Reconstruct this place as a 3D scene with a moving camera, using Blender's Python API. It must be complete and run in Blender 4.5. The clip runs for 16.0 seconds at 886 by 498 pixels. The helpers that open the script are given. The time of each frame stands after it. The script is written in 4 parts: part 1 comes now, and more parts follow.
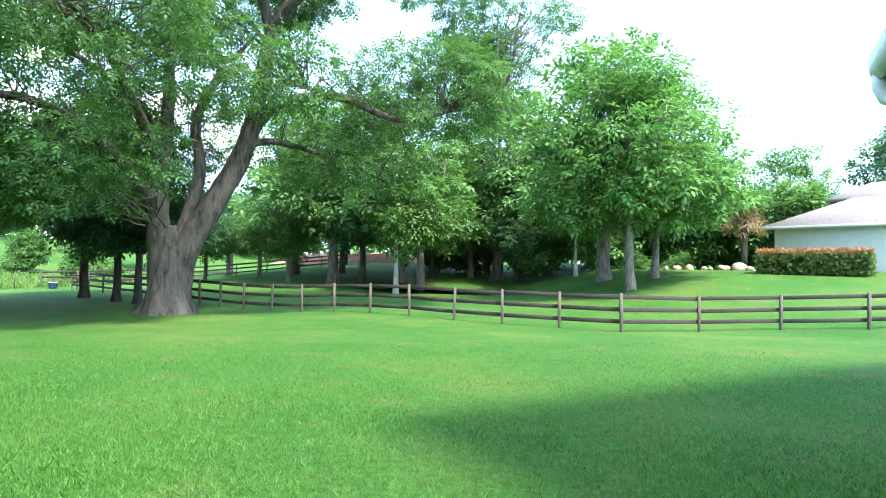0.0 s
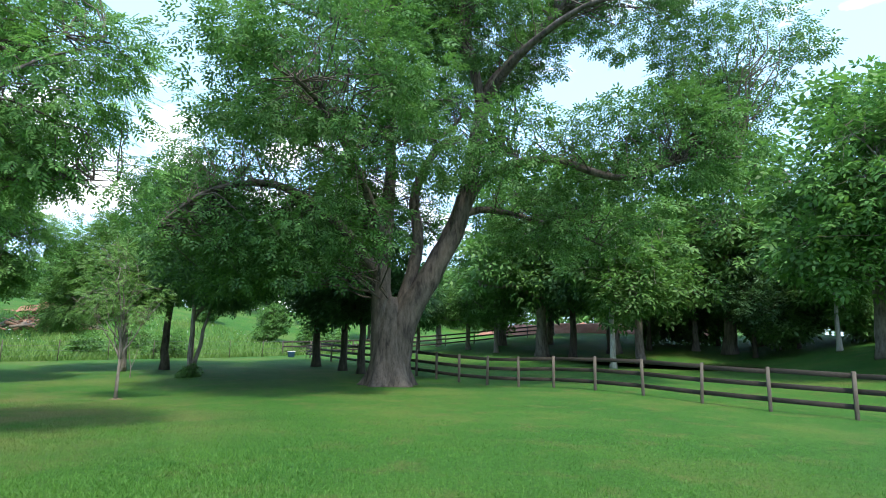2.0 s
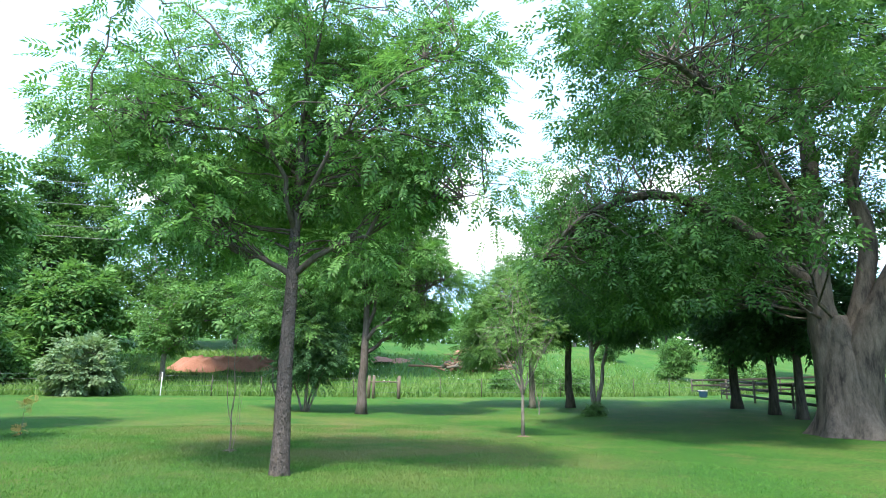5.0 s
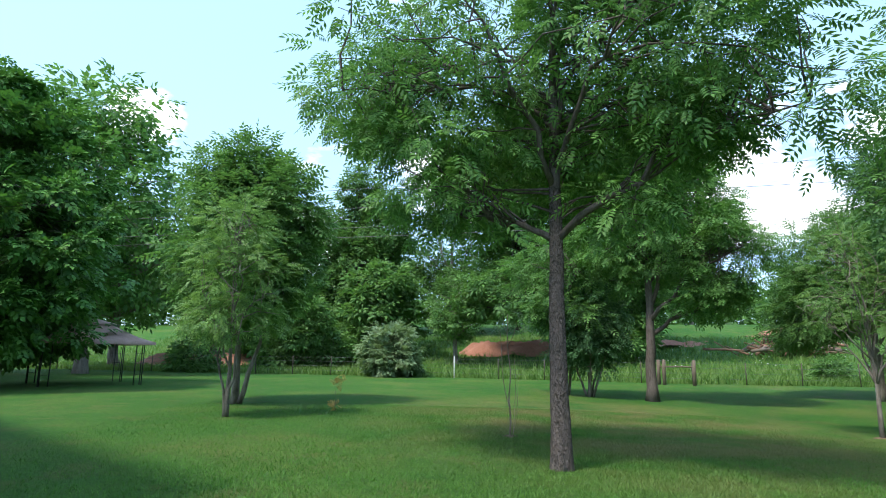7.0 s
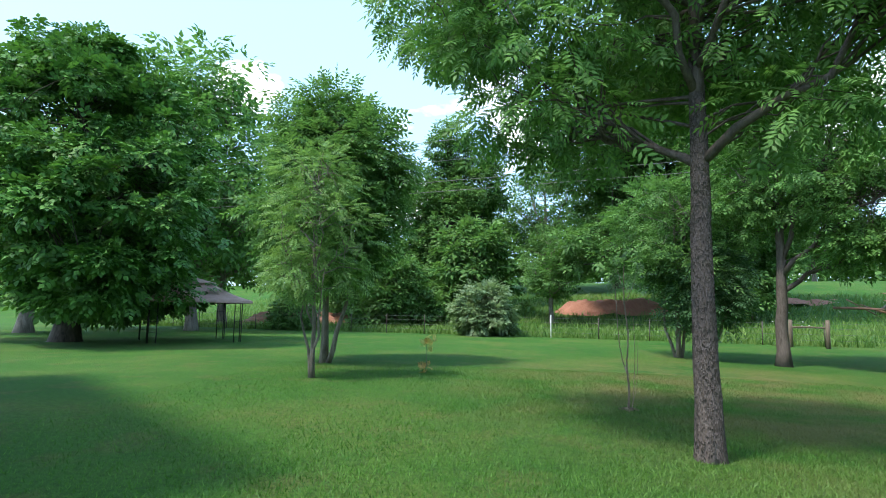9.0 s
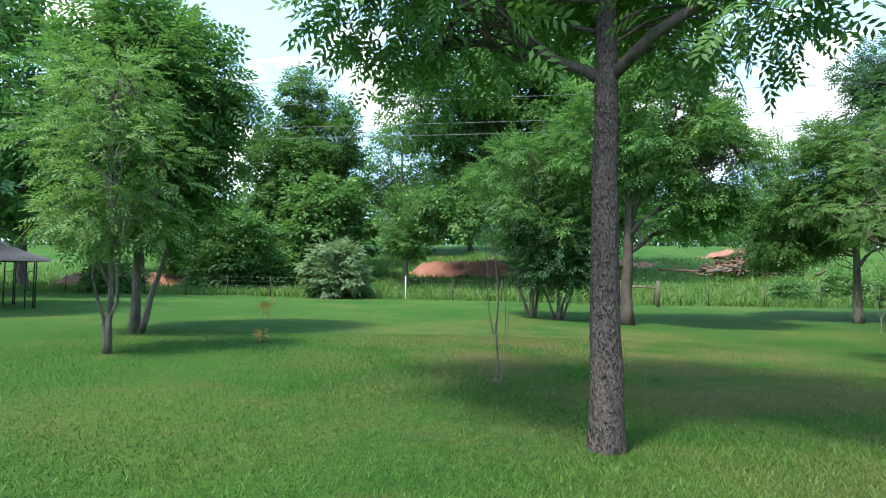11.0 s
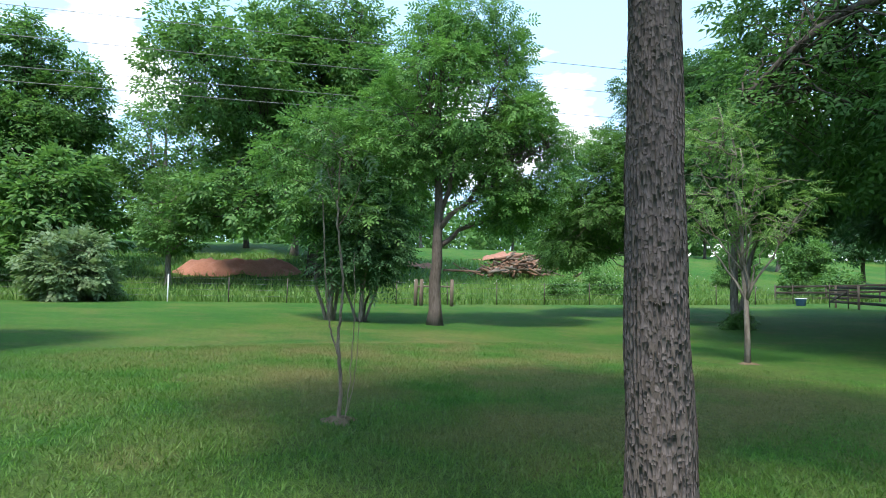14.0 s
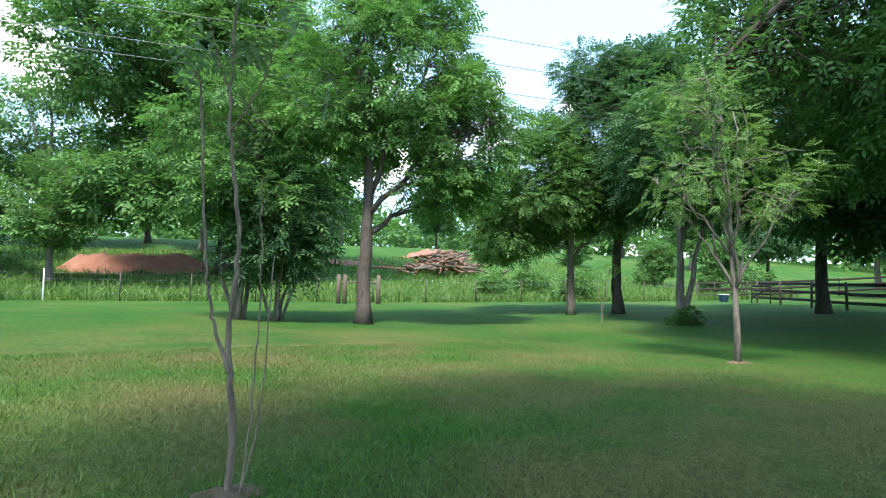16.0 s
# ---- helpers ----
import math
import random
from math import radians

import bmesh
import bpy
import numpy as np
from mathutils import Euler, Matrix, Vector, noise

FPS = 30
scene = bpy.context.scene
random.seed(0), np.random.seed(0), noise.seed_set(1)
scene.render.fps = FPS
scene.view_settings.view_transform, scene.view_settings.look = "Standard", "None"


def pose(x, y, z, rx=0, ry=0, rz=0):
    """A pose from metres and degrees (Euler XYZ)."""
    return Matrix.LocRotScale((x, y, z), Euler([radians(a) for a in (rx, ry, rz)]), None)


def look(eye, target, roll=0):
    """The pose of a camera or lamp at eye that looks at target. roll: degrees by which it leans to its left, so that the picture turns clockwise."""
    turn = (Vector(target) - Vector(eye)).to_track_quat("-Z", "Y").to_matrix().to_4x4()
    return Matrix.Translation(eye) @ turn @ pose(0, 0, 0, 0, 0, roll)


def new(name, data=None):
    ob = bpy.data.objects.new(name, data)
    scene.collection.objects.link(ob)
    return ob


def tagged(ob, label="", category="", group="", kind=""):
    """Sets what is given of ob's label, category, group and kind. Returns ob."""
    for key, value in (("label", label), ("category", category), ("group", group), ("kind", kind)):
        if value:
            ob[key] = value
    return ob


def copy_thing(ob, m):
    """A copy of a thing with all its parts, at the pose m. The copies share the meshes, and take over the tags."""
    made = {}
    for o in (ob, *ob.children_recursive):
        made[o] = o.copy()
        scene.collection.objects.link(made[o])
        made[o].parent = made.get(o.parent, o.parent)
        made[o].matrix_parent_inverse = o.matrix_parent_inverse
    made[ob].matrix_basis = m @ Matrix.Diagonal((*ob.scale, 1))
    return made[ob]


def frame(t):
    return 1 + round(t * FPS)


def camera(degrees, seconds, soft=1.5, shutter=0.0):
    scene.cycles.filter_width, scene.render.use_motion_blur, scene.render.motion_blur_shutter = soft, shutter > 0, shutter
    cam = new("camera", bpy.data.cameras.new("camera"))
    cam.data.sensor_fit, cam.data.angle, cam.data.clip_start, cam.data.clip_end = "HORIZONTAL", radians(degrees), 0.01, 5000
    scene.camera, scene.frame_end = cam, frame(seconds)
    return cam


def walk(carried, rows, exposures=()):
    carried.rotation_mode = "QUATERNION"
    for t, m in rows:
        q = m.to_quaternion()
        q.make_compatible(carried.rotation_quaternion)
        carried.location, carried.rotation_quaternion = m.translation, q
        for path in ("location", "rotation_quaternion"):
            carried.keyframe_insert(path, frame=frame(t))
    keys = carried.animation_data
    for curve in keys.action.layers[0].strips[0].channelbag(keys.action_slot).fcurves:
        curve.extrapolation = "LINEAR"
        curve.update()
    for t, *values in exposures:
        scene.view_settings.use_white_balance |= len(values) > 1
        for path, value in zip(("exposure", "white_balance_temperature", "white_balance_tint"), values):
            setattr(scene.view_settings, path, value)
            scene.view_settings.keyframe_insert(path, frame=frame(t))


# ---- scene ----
cam = camera(75.0, 16.0, soft=1.0)
PATH = [
    (0, (0.437, -0.605, 1.856), (0.366, 1.392, 1.937), 0.8),
    (0.5, (0.11, -0.088, 1.866), (-0.19, 1.888, 1.941), 0.8),
    (1, (-0.216, 0.278, 1.931), (-0.734, 2.208, 2.008), 0.7),
    (1.5, (-0.544, 0.62, 1.907), (-1.222, 2.493, 2.088), 1.0),
    (2, (-0.835, 1.031, 1.885), (-1.563, 2.868, 2.196), 1.1),
    (2.5, (-1.075, 1.455, 1.861), (-1.843, 3.257, 2.267), 1.1),
    (3, (-1.385, 1.857, 1.805), (-2.279, 3.592, 2.241), 1.0),
    (3.5, (-1.616, 2.226, 1.765), (-2.717, 3.839, 2.2), 1.0),
    (4, (-1.908, 2.62, 1.767), (-3.245, 4.044, 2.195), 1.0),
    (4.5, (-2.292, 2.92, 1.705), (-3.805, 4.156, 2.133), 0.8),
    (5, (-2.692, 3.237, 1.672), (-4.376, 4.23, 2.095), 0.7),
    (7.5, (-4.671, 3.859, 1.576), (-6.646, 3.772, 1.879), 0.8),
    (8, (-5.127, 3.791, 1.578), (-7.098, 3.561, 1.824), 0.8),
    (10.5, (-7.462, 3.78, 1.542), (-9.458, 3.862, 1.636), 1.1),
    (11, (-7.999, 3.845, 1.514), (-9.973, 4.149, 1.612), 0.8),
    (11.5, (-8.609, 3.858, 1.456), (-10.552, 4.322, 1.561), 1.0),
    (12, (-9.182, 3.877, 1.437), (-11.09, 4.469, 1.545), 1.1),
    (12.5, (-9.717, 3.889, 1.411), (-11.591, 4.579, 1.522), 1.0),
    (13, (-10.318, 3.915, 1.345), (-12.154, 4.701, 1.46), 0.9),
    (13.5, (-10.829, 3.926, 1.303), (-12.627, 4.795, 1.418), 0.9),
    (14, (-11.355, 4.022, 1.266), (-13.072, 5.04, 1.384), 0.9),
    (14.5, (-11.885, 4.167, 1.224), (-13.555, 5.262, 1.340), 0.9),
    (15, (-12.471, 4.415, 1.118), (-14.101, 5.568, 1.238), 0.9),
    (15.5, (-13.144, 4.721, 1.053), (-14.732, 5.931, 1.176), 0.8),
    (16, (-13.69, 5.025, 1.013), (-15.251, 6.27, 1.136), 0.8),
]
walk(cam, [(t, look(eye, target, roll)) for t, eye, target, roll in PATH],
     exposures=[(0.0, 2.32), (1.0, 1.9), (2.0, 1.25), (3.5, 1.3), (5.0, 1.75), (7.5, 0.84), (8.0, 0.88), (10.5, 1.38), (11.5, 1.02), (12.5, 0.95), (13.5, 1.03), (15.0, 1.33), (16.0, 1.45)])

# ---- world, sun ----
SUN_EL, SUN_AZ = 58.0, 140.0      # degrees up; degrees clockwise from +y
world = bpy.data.worlds.new("sky")
scene.world = world
world.use_nodes = True
wn, wl = world.node_tree.nodes, world.node_tree.links
wn.clear()
sky = wn.new("ShaderNodeTexSky")
sky.sky_type, sky.sun_disc = "NISHITA", False
sky.sun_elevation, sky.sun_rotation = radians(SUN_EL), radians(SUN_AZ)
sky.air_density, sky.dust_density, sky.ozone_density = 1.0, 1.5, 1.0
w_co = wn.new("ShaderNodeTexCoord")
w_map = wn.new("ShaderNodeMapping")
w_map.inputs["Scale"].default_value = (1.0, 1.0, 2.6)
w_noise = wn.new("ShaderNodeTexNoise")
w_noise.inputs["Scale"].default_value, w_noise.inputs["Detail"].default_value = 4.2, 8.0
w_noise.inputs["Roughness"].default_value = 0.55
w_ramp = wn.new("ShaderNodeValToRGB")
w_ramp.color_ramp.elements[0].position, w_ramp.color_ramp.elements[1].position = 0.50, 0.64
# cumulus stands low over the horizon, with a few puffs higher up
PUFFS = [((-0.70, 0.65, 0.31), 0.085), ((-0.59, 0.755, 0.29), 0.05), ((-0.94, 0.03, 0.34), 0.09), ((-0.97, -0.19, 0.14), 0.13), ((-0.85, -0.40, 0.33), 0.06), ((-0.83, 0.47, 0.27), 0.12), ((-0.80, 0.55, 0.24), 0.12), ((-0.55, 0.83, 0.1), 0.22)]
w_mask = None
for way, wide in PUFFS:
    w_d = wn.new("ShaderNodeVectorMath")
    w_d.operation, w_d.inputs[1].default_value = "DISTANCE", Vector(way).normalized()
    wl.new(w_co.outputs["Generated"], w_d.inputs[0])
    w_r = wn.new("ShaderNodeMapRange")
    w_r.inputs[1].default_value, w_r.inputs[2].default_value = wide * 0.2, wide * 1.5
    w_r.inputs[3].default_value, w_r.inputs[4].default_value = 0.26, 0.0
    wl.new(w_d.outputs["Value"], w_r.inputs[0])
    if w_mask is None:
        w_mask = w_r.outputs[0]
    else:
        w_m = wn.new("ShaderNodeMath")
        w_m.operation = "MAXIMUM"
        wl.new(w_mask, w_m.inputs[0])
        wl.new(w_r.outputs[0], w_m.inputs[1])
        w_mask = w_m.outputs[0]
w_sum = wn.new("ShaderNodeMath")
w_sum.operation = "ADD"
w_off = wn.new("ShaderNodeMath")
w_off.operation, w_off.inputs[1].default_value = "SUBTRACT", 0.10
wl.new(w_noise.outputs["Fac"], w_off.inputs[0])
wl.new(w_off.outputs[0], w_sum.inputs[0])
wl.new(w_mask, w_sum.inputs[1])
w_mix = wn.new("ShaderNodeMix")
w_mix.data_type = "RGBA"
w_mix.inputs[7].default_value = (8.0, 8.3, 8.8, 1)
w_bg = wn.new("ShaderNodeBackground")
w_bg.inputs["Strength"].default_value = 0.15
w_out = wn.new("ShaderNodeOutputWorld")
wl.new(w_co.outputs["Generated"], w_map.inputs["Vector"])
wl.new(w_map.outputs["Vector"], w_noise.inputs["Vector"])
wl.new(w_sum.outputs[0], w_ramp.inputs["Fac"])
wl.new(w_ramp.outputs["Color"], w_mix.inputs[0])
w_haze = wn.new("ShaderNodeMix")
w_haze.data_type = "RGBA"
w_haze.inputs[0].default_value = 0.5
w_haze.inputs[7].default_value = (3.3, 5.6, 8.3, 1)
wl.new(sky.outputs["Color"], w_haze.inputs[6])
wl.new(w_haze.outputs[2], w_mix.inputs[6])
wl.new(w_mix.outputs[2], w_bg.inputs["Color"])
wl.new(w_bg.outputs["Background"], w_out.inputs["Surface"])

sun = new("sun", bpy.data.lights.new("sun", "SUN"))
sun.data.energy, sun.data.angle, sun.data.color = 2.6, radians(7.0), (1.0, 0.95, 0.86)
sx, sy = math.sin(radians(SUN_AZ)), math.cos(radians(SUN_AZ))
sun.matrix_basis = look((60 * sx, 60 * sy, 60 * math.tan(radians(SUN_EL))), (0, 0, 0))


# ---- materials ----
def material(name, rough=0.8, metal=0.0):
    m = bpy.data.materials.new(name)
    m.use_nodes = True
    n, l = m.node_tree.nodes, m.node_tree.links
    b = n["Principled BSDF"]
    b.inputs["Roughness"].default_value, b.inputs["Metallic"].default_value = rough, metal
    return m, n, l, b


def texture(n, l, scale, detail=5.0, stretch=(1, 1, 1), kind="ShaderNodeTexNoise", rough=0.6, space="Object"):
    co, mp, tx = n.new("ShaderNodeTexCoord"), n.new("ShaderNodeMapping"), n.new(kind)
    mp.inputs["Scale"].default_value = stretch
    tx.inputs["Scale"].default_value = scale
    if kind == "ShaderNodeTexNoise":
        tx.inputs["Detail"].default_value, tx.inputs["Roughness"].default_value = detail, rough
    l.new(co.outputs[space], mp.inputs["Vector"])
    l.new(mp.outputs["Vector"], tx.inputs["Vector"])
    return tx


def ramp(n, l, source, stops):
    r = n.new("ShaderNodeValToRGB")
    e = r.color_ramp.elements
    while len(e) < len(stops):
        e.new(0.5)
    for k, (p, c) in zip(e, stops):
        k.position, k.color = p, (*c, 1)
    l.new(source, r.inputs["Fac"])
    return r.outputs["Color"]


def blend(n, l, fac, a, b, how="MIX"):
    m = n.new("ShaderNodeMix")
    m.data_type, m.blend_type = "RGBA", how
    for k, v in ((0, fac), (6, a), (7, b)):
        if isinstance(v, (int, float)):
            m.inputs[k].default_value = v
        elif isinstance(v, tuple):
            m.inputs[k].default_value = (*v, 1)
        else:
            l.new(v, m.inputs[k])
    return m.outputs[2]


def bump(n, l, b, height, strength, distance):
    k = n.new("ShaderNodeBump")
    k.inputs["Strength"].default_value, k.inputs["Distance"].default_value = strength, distance
    l.new(height, k.inputs["Height"])
    l.new(k.outputs["Normal"], b.inputs["Normal"])


def plain(name, a, b2, scale=8.0, rough=0.8, metal=0.0, relief=0.004, stretch=(1, 1, 1)):
    """Two tones mixed by a coarse and a fine noise, with fine relief."""
    m, n, l, b = material(name, rough, metal)
    coarse, fine = texture(n, l, scale, 4, stretch), texture(n, l, scale * 9, 5, stretch)
    c = ramp(n, l, coarse.outputs["Fac"], [(0.32, a), (0.68, b2)])
    c = blend(n, l, 0.35, c, ramp(n, l, fine.outputs["Fac"], [(0.3, tuple(0.6 * v for v in a)), (0.7, tuple(min(1, 1.25 * v) for v in b2))]))
    l.new(c, b.inputs["Base Color"])
    bump(n, l, b, fine.outputs["Fac"], 0.6, relief)
    return m


def bark(name, dark, light, scale=7.0, relief=0.03):
    m, n, l, b = material(name, 0.92)
    ridge = texture(n, l, scale, 6, (1, 1, 0.22), rough=0.7)
    patch = texture(n, l, 1.4, 4, (1, 1, 0.5))
    fine = texture(n, l, scale * 7, 5, (1, 1, 0.4))
    c = ramp(n, l, ridge.outputs["Fac"], [(0.36, dark), (0.50, tuple(0.5 * (p + q) for p, q in zip(dark, light))), (0.66, light)])
    c = blend(n, l, ramp(n, l, patch.outputs["Fac"], [(0.45, (0, 0, 0)), (0.7, (0.45, 0.45, 0.45))]), c, tuple(1.25 * v for v in light))
    c = blend(n, l, 0.5, c, ramp(n, l, fine.outputs["Fac"], [(0.3, (0.45, 0.45, 0.45)), (0.7, (1, 1, 1))]), "MULTIPLY")
    l.new(c, b.inputs["Base Color"])
    bump(n, l, b, ridge.outputs["Fac"], 0.9, relief)
    return m


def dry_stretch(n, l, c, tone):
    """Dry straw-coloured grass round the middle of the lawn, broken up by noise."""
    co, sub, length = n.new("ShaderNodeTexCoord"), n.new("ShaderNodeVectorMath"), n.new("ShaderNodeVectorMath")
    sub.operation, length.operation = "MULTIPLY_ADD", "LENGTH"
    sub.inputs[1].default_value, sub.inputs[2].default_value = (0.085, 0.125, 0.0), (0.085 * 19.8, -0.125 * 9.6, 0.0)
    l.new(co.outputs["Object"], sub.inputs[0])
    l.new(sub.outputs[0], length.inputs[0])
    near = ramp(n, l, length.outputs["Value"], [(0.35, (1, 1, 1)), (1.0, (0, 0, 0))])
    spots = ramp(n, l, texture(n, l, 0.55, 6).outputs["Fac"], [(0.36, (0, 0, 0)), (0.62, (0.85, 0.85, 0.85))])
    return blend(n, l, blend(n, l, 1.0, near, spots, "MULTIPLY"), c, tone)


def leaf(name, shade, light, thin=0.4, dry=False):
    """Leaves: tone by leaf and by clump, with light passing through."""
    m, n, l, b = material(name, 0.55)
    geo = n.new("ShaderNodeNewGeometry")
    clump = texture(n, l, 0.7, 3)
    c = ramp(n, l, geo.outputs["Random Per Island"], [(0.0, shade), (0.6, tuple(0.5 * (p + q) for p, q in zip(shade, light))), (1.0, light)])
    c = blend(n, l, ramp(n, l, clump.outputs["Fac"], [(0.35, (0, 0, 0)), (0.65, (0.6, 0.6, 0.6))]), c, light)
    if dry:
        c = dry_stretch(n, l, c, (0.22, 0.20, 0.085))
    l.new(c, b.inputs["Base Color"])
    b.inputs["Specular IOR Level"].default_value = 0.35
    tr, mx = n.new("ShaderNodeBsdfTranslucent"), n.new("ShaderNodeMixShader")
    hue = blend(n, l, 1.0, c, (1.05, 1.08, 0.75), "MULTIPLY")
    l.new(hue, tr.inputs["Color"])
    mx.inputs[0].default_value = thin
    l.new(b.outputs[0], mx.inputs[1])
    l.new(tr.outputs[0], mx.inputs[2])
    l.new(mx.outputs[0], n["Material Output"].inputs["Surface"])
    return m


BARK_OAK = bark("bark_oak", (0.024, 0.019, 0.016), (0.155, 0.128, 0.105), 5.0, 0.06)
BARK_PECAN = bark("bark_pecan", (0.070, 0.054, 0.046), (0.165, 0.135, 0.120), 17.0, 0.025)
BARK_PLATE, n_, l_, b_ = material("bark_plate", 0.92)
g_ = n_.new("ShaderNodeNewGeometry")
t_ = texture(n_, l_, 60.0, 5, (1, 1, 0.35))
c_ = ramp(n_, l_, g_.outputs["Random Per Island"], [(0.0, (0.072, 0.059, 0.056)), (0.6, (0.094, 0.078, 0.074)), (1.0, (0.128, 0.108, 0.102))])
l_.new(blend(n_, l_, 0.7, c_, ramp(n_, l_, t_.outputs["Fac"], [(0.3, (0.5, 0.5, 0.5)), (0.7, (1.1, 1.1, 1.1))]), "MULTIPLY"), b_.inputs["Base Color"])
bump(n_, l_, b_, t_.outputs["Fac"], 0.8, 0.006)
BARK_GREY = bark("bark_grey", (0.09, 0.075, 0.06), (0.30, 0.26, 0.22), 9.0, 0.02)
BARK_DARK = bark("bark_dark", (0.03, 0.025, 0.02), (0.12, 0.10, 0.08), 9.0, 0.02)
BARK_PALE = bark("bark_pale", (0.32, 0.30, 0.27), (0.62, 0.60, 0.56), 8.0, 0.01)
LEAF_OAK = leaf("leaf_oak", (0.036, 0.098, 0.032), (0.120, 0.262, 0.068))
LEAF_PECAN = leaf("leaf_pecan", (0.052, 0.140, 0.046), (0.172, 0.360, 0.089))
LEAF_MID = leaf("leaf_mid", (0.050, 0.126, 0.041), (0.152, 0.312, 0.081))
LEAF_LIGHT = leaf("leaf_light", (0.085, 0.180, 0.059), (0.225, 0.390, 0.115))
LEAF_DARK = leaf("leaf_dark", (0.036, 0.096, 0.046), (0.098, 0.212, 0.084))
LEAF_MAPLE = leaf("leaf_maple", (0.024, 0.086, 0.027), (0.120, 0.290, 0.054), 0.25)
LEAF_GREY = leaf("leaf_grey", (0.090, 0.160, 0.070), (0.230, 0.330, 0.170))
LEAF_HEDGE = leaf("leaf_hedge", (0.06, 0.108, 0.03), (0.144, 0.204, 0.06))
LEAF_RED = leaf("leaf_red", (0.25, 0.1, 0.05), (0.42, 0.2, 0.11))
LEAF_DRY = leaf("leaf_dry", (0.20, 0.125, 0.065), (0.34, 0.24, 0.13))
LEAF_ORANGE = leaf("leaf_orange", (0.48, 0.25, 0.09), (0.72, 0.46, 0.18))
WOOD_FENCE = plain("weathered_board", (0.018, 0.014, 0.011), (0.048, 0.039, 0.031), 6, 0.85, 0, 0.004, (1, 1, 1))
WOOD_POST = plain("weathered_post", (0.065, 0.053, 0.042), (0.14, 0.12, 0.098), 7, 0.85, 0, 0.004, (1, 1, 0.3))
WOOD_OLD = plain("old_timber", (0.08, 0.06, 0.045), (0.19, 0.15, 0.11), 7, 0.9, 0, 0.006, (1, 1, 0.3))
LOG = plain("cut_log", (0.11, 0.055, 0.035), (0.33, 0.19, 0.125), 3, 0.9, 0, 0.01)
STEEL = plain("steel_post", (0.05, 0.045, 0.04), (0.12, 0.10, 0.08), 9, 0.6, 0.6, 0.001)
IRON = plain("black_iron", (0.02, 0.02, 0.02), (0.05, 0.048, 0.045), 9, 0.5, 0.5, 0.001)
WHITE_PAINT = plain("white_paint", (0.70, 0.70, 0.68), (0.82, 0.82, 0.80), 4, 0.6, 0, 0.001)
STUCCO = plain("pale_stucco", (0.60, 0.59, 0.56), (0.72, 0.71, 0.68), 3, 0.9, 0, 0.004)
ROOF = plain("roof_shingle", (0.20, 0.16, 0.14), (0.34, 0.28, 0.25), 5, 0.9, 0, 0.008)
CANVAS = plain("gazebo_canvas", (0.32, 0.205, 0.17), (0.45, 0.30, 0.255), 3, 0.85, 0, 0.002)
CONCRETE = plain("pale_concrete", (0.42, 0.38, 0.33), (0.56, 0.52, 0.46), 6, 0.9, 0, 0.003)
STONE = plain("river_stone", (0.14, 0.115, 0.10), (0.38, 0.32, 0.28), 9, 0.75, 0, 0.004)
BOULDER = plain("limestone", (0.26, 0.20, 0.145), (0.46, 0.38, 0.29), 2, 0.9, 0, 0.02)
CLAY = plain("red_clay", (0.27, 0.115, 0.075), (0.42, 0.205, 0.145), 1.2, 0.95, 0, 0.08)
BLUE = plain("blue_plastic", (0.03, 0.08, 0.20), (0.06, 0.13, 0.30), 6, 0.5, 0, 0.001)
ASPHALT = plain("wire_metal", (0.10, 0.10, 0.10), (0.2, 0.2, 0.2), 6, 0.5, 0.7, 0.001)

SOIL = plain("bed_soil", (0.035, 0.026, 0.020), (0.085, 0.065, 0.05), 9, 0.95, 0, 0.02)
DRY_SOIL = plain("dry_soil", (0.085, 0.06, 0.035), (0.19, 0.135, 0.08), 14, 0.95, 0, 0.02)
PEELING = bark("bark_peeling", (0.16, 0.12, 0.09), (0.42, 0.31, 0.24), 14.0, 0.006)

# water of the pond
WATER, n_, l_, b_ = material("pond_water", 0.06)
b_.inputs["Base Color"].default_value = (0.075, 0.055, 0.035, 1)
bump(n_, l_, b_, texture(n_, l_, 3.0, 3).outputs["Fac"], 0.15, 0.02)

# lawn, meadow and bare soil in one ground material
GRASS, n_, l_, b_ = material("lawn", 0.9)
t_big, t_mid, t_fine, t_blade, t_tuft = (texture(n_, l_, s, 5, space="Object") for s in (0.16, 0.9, 9.0, 70.0, 14.0))
c_ = ramp(n_, l_, t_big.outputs["Fac"], [(0.30, (0.026, 0.112, 0.015)), (0.50, (0.048, 0.142, 0.020)), (0.72, (0.115, 0.168, 0.037))])
c_ = blend(n_, l_, ramp(n_, l_, t_mid.outputs["Fac"], [(0.52, (0, 0, 0)), (0.76, (0.6, 0.6, 0.6))]), c_, (0.155, 0.142, 0.056))
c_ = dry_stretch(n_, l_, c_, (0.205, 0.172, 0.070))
c_ = blend(n_, l_, ramp(n_, l_, t_fine.outputs["Fac"], [(0.70, (0, 0, 0)), (0.80, (0.55, 0.55, 0.55))]), c_, (0.17, 0.13, 0.07))
c_ = blend(n_, l_, 0.8, c_, ramp(n_, l_, t_blade.outputs["Fac"], [(0.34, (0.32, 0.33, 0.30)), (0.62, (1.25, 1.25, 1.15))]), "MULTIPLY")
c_ = blend(n_, l_, 0.75, c_, ramp(n_, l_, t_tuft.outputs["Fac"], [(0.36, (0.55, 0.58, 0.5)), (0.62, (1.2, 1.18, 1.1))]), "MULTIPLY")
l_.new(c_, b_.inputs["Base Color"])
bump(n_, l_, b_, t_blade.outputs["Fac"], 1.0, 0.03)
b_.inputs["Specular IOR Level"].default_value = 0.2
